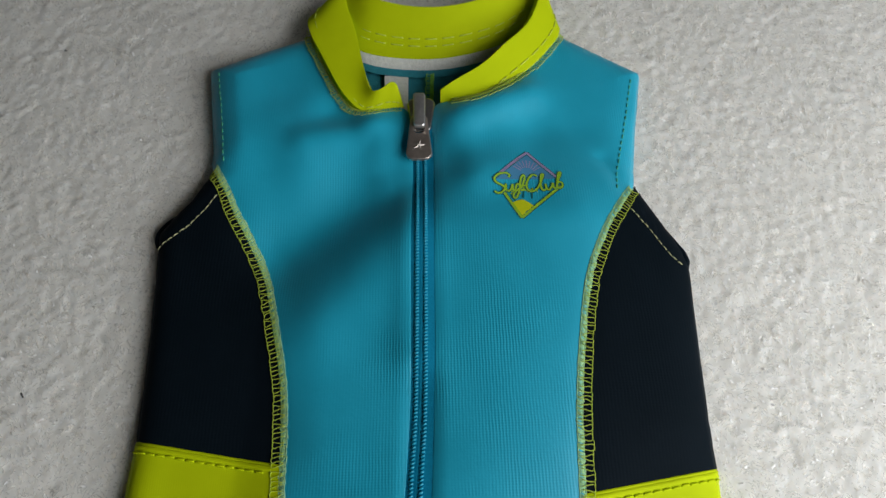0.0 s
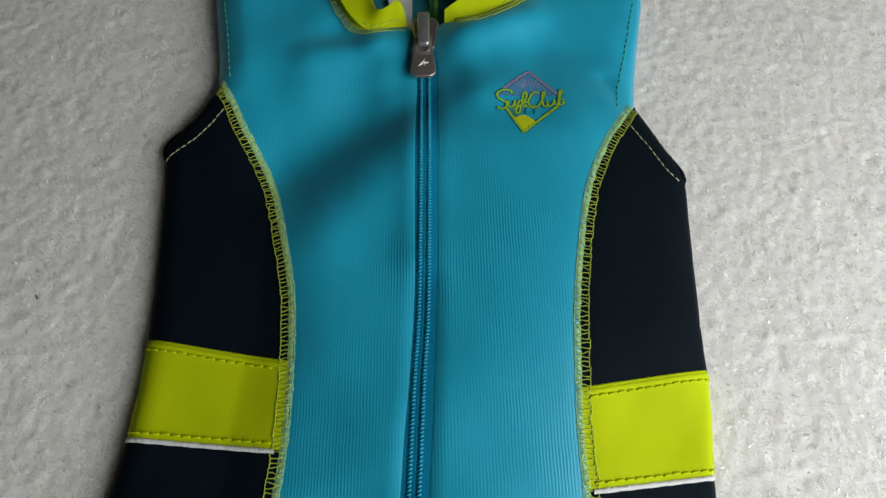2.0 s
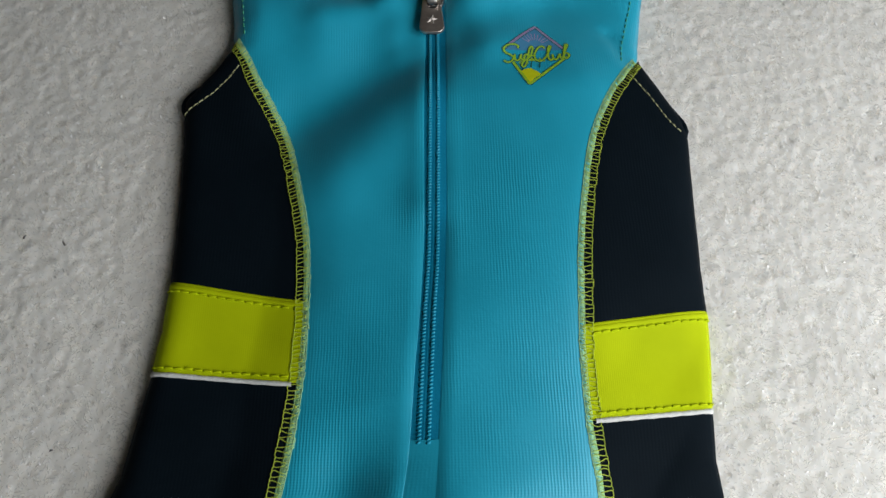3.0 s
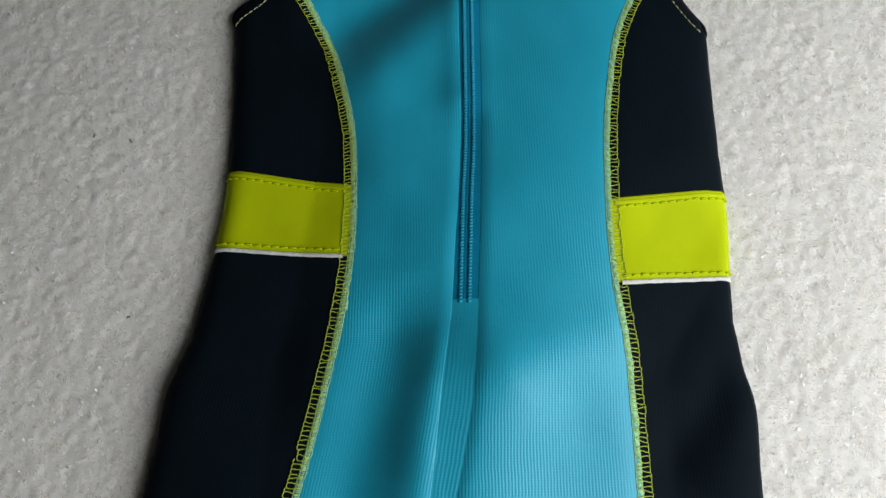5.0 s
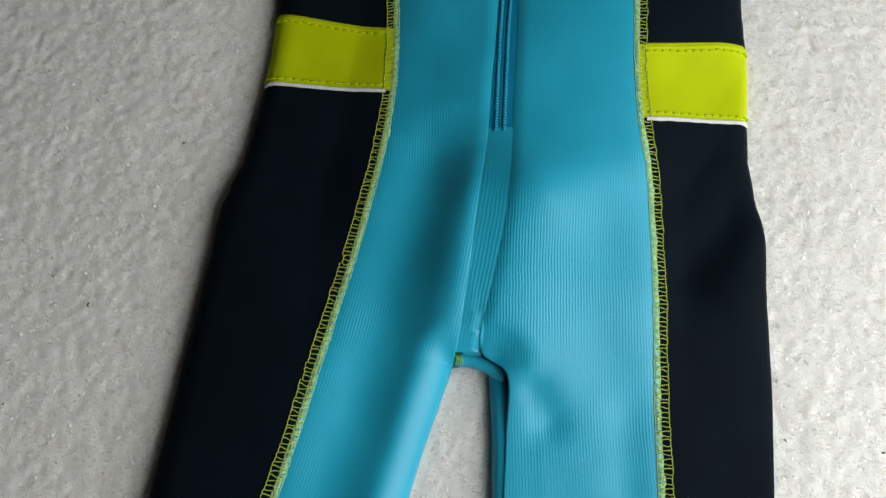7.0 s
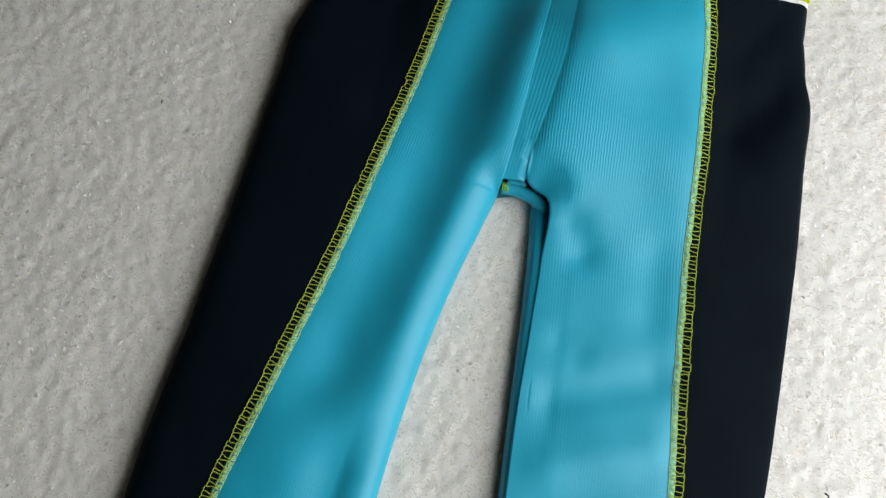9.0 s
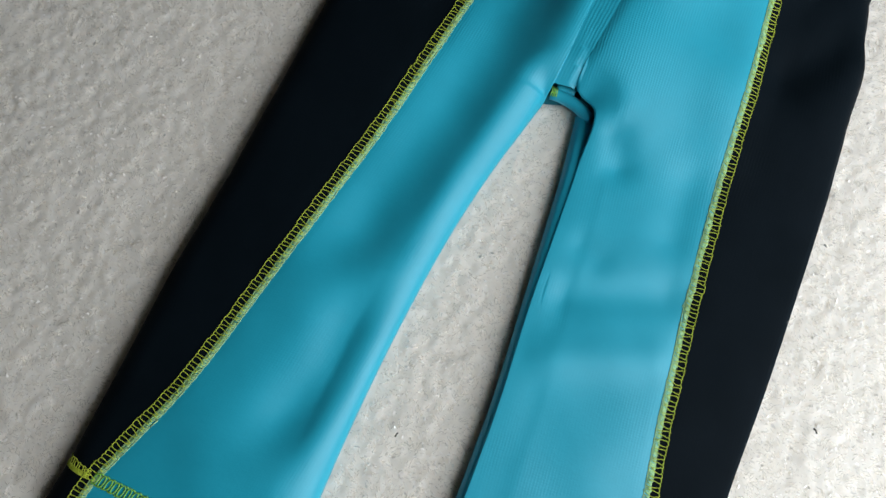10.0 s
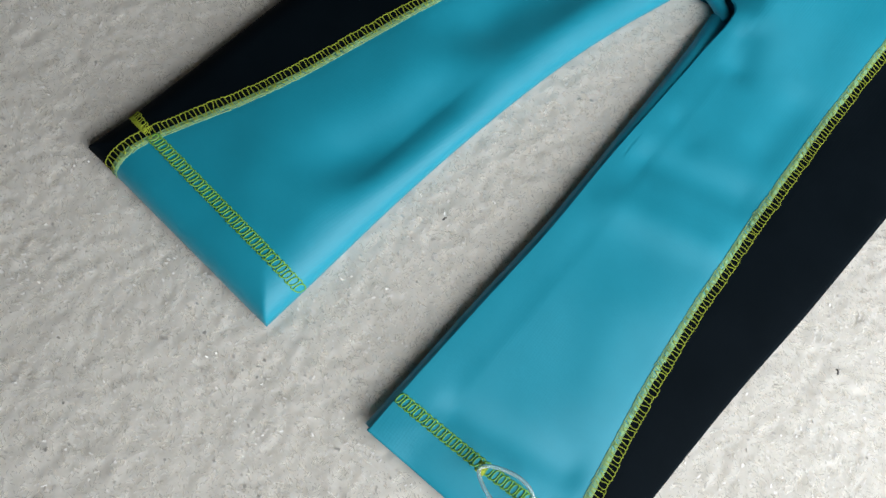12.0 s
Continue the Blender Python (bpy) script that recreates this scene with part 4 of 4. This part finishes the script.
mesh_object("neck_tape", tape.reshape(-1, 3), grid_faces(len(tape), 3), WHITE, suit, "white tape along the inner neck seam")
tape2 = np.stack([tape_line + [0, -2.9, -1.5], tape_line + [0, -5.2, -2.0]], 1)
mesh_object("neck_seam", tape2.reshape(-1, 3), grid_faces(len(tape2), 2), INSIDE, suit, "teal seam allowance inside the neck")
mesh_object("care_label", [(-10, 189, 1.0), (-3.6, 189, 1.0), (-3.4, 207, 1.3), (-10.5, 207, 1.3)], [(0, 1, 2, 3)], WHITE, suit, "white care label inside the neck")
overlock("neck_lining_seam", [(2.4, 190), (2.8, 198), (3.2, 207)], 2.4, 1.7, suit, THREAD_GREEN, THREAD_GREEN, "green stitches on the back lining", -4.6, 21)


# ---------------------------------------------------------------- chest print
def flat_print(name, polygon, mat, lift, label=""):
    p = np.asarray(polygon, float)
    z = height(p[:, 0], p[:, 1]) + lift
    return mesh_object(name, np.column_stack([p, z]), [tuple(range(len(p)))], mat, suit, label, smooth=False)


def bar(a, b, w):
    a, b = np.array(a, float), np.array(b, float)
    d = (b - a) / np.linalg.norm(b - a)
    n = np.array([-d[1], d[0]]) * w / 2
    k = np.linspace(0, 1, 8)[:, None]
    return np.vstack([a + n + (b - a) * k, (a - n + (b - a) * k)[::-1]])[::-1]


TOP, LEFT, BOTTOM, RIGHT = (28.3, 174.3), (18.6, 165.0), (25.2, 153.4), (36.0, 162.8)
tri = [np.array(TOP) * (1 - u) * 1.0 + u * ((1 - w) * np.array(LEFT) + w * np.array((35.2, 165.4))) for u in np.linspace(0, 1, 12) for w in np.linspace(0, 1, 12)]
tri = np.array(tri)
mesh_object("print_sky", np.column_stack([tri, height(tri[:, 0], tri[:, 1]) + 0.08]), grid_faces(12, 12), PRINT_MAUVE, suit, "mauve upper half of the diamond")
for a, b, mt, sh in ((TOP, LEFT, PRINT_PINK, 0.7), (TOP, (35.5, 165.6), PRINT_PINK, 0.7), ((21.2, 161.4), BOTTOM, PRINT_LIME, 0.7), (RIGHT, BOTTOM, PRINT_LIME, 0.7)):
    flat_print("print_line", bar(a, b, sh + 0.45), PRINT_DARK, 0.10)
    flat_print("print_line", bar(a, b, sh), mt, 0.13)
for k in range(9):
    a = radians(150 - 15 * k)
    flat_print("print_ray", bar((27.8 + 2.0 * math.cos(a), 167.2 + 1.8 * math.sin(a)), (27.8 + 4.2 * math.cos(a), 167.2 + 4.2 * math.sin(a)), 0.22), PRINT_PINK, 0.11)
flat_print("print_beach", [(22.8, 157.8), (25.2, 153.9), (28.4, 156.8), (27.4, 157.8), (25.8, 159.0), (24.4, 158.6)][::-1], PRINT_YELLOW, 0.12)
for px, py in ((24.2, 161.0), (26.4, 161.8), (28.6, 161.6)):
    flat_print("print_palm", bar((px, py), (px - 0.4, py - 2.6), 0.35), PRINT_DARK, 0.14)
    for k in range(5):
        a = radians(200 - 55 * k)
        flat_print("print_palm", bar((px, py), (px + 1.4 * math.cos(a), py + 0.9 * math.sin(a)), 0.4), PRINT_LIME, 0.15)


def script_letter(strokes):
    """One handwritten letter: flat ribbons of ink over a dark outline, following the cloth."""
    for mat, width, lift, label in ((PRINT_DARK, 0.85, 0.17, "dark outline of a letter"), (PRINT_LIME, 0.5, 0.22, "lime handwritten letter of Surf Club")):
        verts, faces = [], []
        for points in strokes:
            p = along([(17.1 + a / 10.4, 157.9 + b / 10) for a, b in points], 0.22)
            t = np.gradient(p, axis=0)
            t /= np.linalg.norm(t, axis=1)[:, None] + 1e-9
            side = np.stack([-t[:, 1], t[:, 0]], -1) * width / 2
            q = np.stack([p - side, p, p + side], 1)
            z = height(q[..., 0], q[..., 1]) + lift
            base = len(verts)
            verts += np.concatenate([q, z[..., None]], -1).reshape(-1, 3).tolist()
            faces += (grid_faces(len(p), 3)[:, ::-1] + base).tolist()
        mesh_object("print_lettering", verts, faces, mat, suit, label)


script_letter([[(58, 78), (62, 84), (52, 90), (32, 86), (20, 74), (24, 62), (38, 54), (46, 46), (40, 34), (28, 30), (18, 36)]])
script_letter([[(46, 46), (50, 56), (49, 42), (56, 36), (64, 44), (68, 58)], [(68, 58), (68, 42), (74, 36)]])
script_letter([[(74, 36), (78, 54), (84, 58), (88, 52)]])
script_letter([[(82, 40), (94, 54), (102, 78), (99, 86), (92, 76), (86, 46), (78, 20), (70, 14), (68, 24), (78, 38), (92, 48)], [(84, 50), (108, 56)]])
script_letter([[(136, 82), (128, 88), (116, 80), (106, 60), (106, 44), (116, 34), (128, 38), (138, 50)]])
script_letter([[(138, 50), (148, 72), (154, 88), (148, 88), (144, 66), (144, 44), (150, 36), (156, 42)]])
script_letter([[(156, 58), (158, 42), (164, 38), (172, 48), (176, 60)], [(176, 60), (177, 44), (183, 42)]])
script_letter([[(183, 42), (192, 70), (202, 94), (196, 94), (190, 70), (187, 46), (195, 42), (202, 54), (196, 63), (188, 58)]])

# ---------------------------------------------------------------- clear tag loop on the right hem, and lint
ring_pts = []
for k in range(41):
    a = 2 * math.pi * k / 40
    ring_pts.append((20.5 + 6.5 * math.cos(a), -122.0 + 3.4 * math.sin(a) * (1 + 0.3 * math.cos(a)), 6.6 + 1.2 * math.sin(a * 0.5)))
v, f = tubes([np.array(ring_pts)], 0.42, 8)
loop = mesh_object("tag_loop", v, f, CLEAR)
tagged(loop, "clear plastic tag loop threaded through the leg hem", "tag loop")
v, f = tubes([np.array([(13.6 + 0.4 * k, -120.6, 6.2), (14.0 + 0.25 * k, -121.6, 6.9), (13.8 + 0.4 * k, -122.8, 6.1)]) for k in range(5)], 0.3)
mesh_object("hem_knot", v, f, THREAD, suit, "yellow thread knot on the hem")


def lint(x, y, size, turn):
    v, f = tubes([np.array([(x - size * math.cos(turn), y - size * math.sin(turn), 1.0), (x, y + 0.15, 1.3), (x + size * math.cos(turn), y + size * math.sin(turn), 1.0)])], 0.2, 5)
    return tagged(mesh_object("lint", v, f, LINT), "dark speck of lint caught in the fleece", "lint", "lint on the blanket")


for k, (x, y) in enumerate([(-107.1, 218.5), (-104.1, 116.1), (-93.9, 114.3), (84.2, -11.5), (-24.1, -84.2), (67.8, -54.3), (-86.6, 64.2), (-104.3, 19.9)]):
    lint(x, y, 0.35 + 0.15 * (k % 3), k * 1.1)
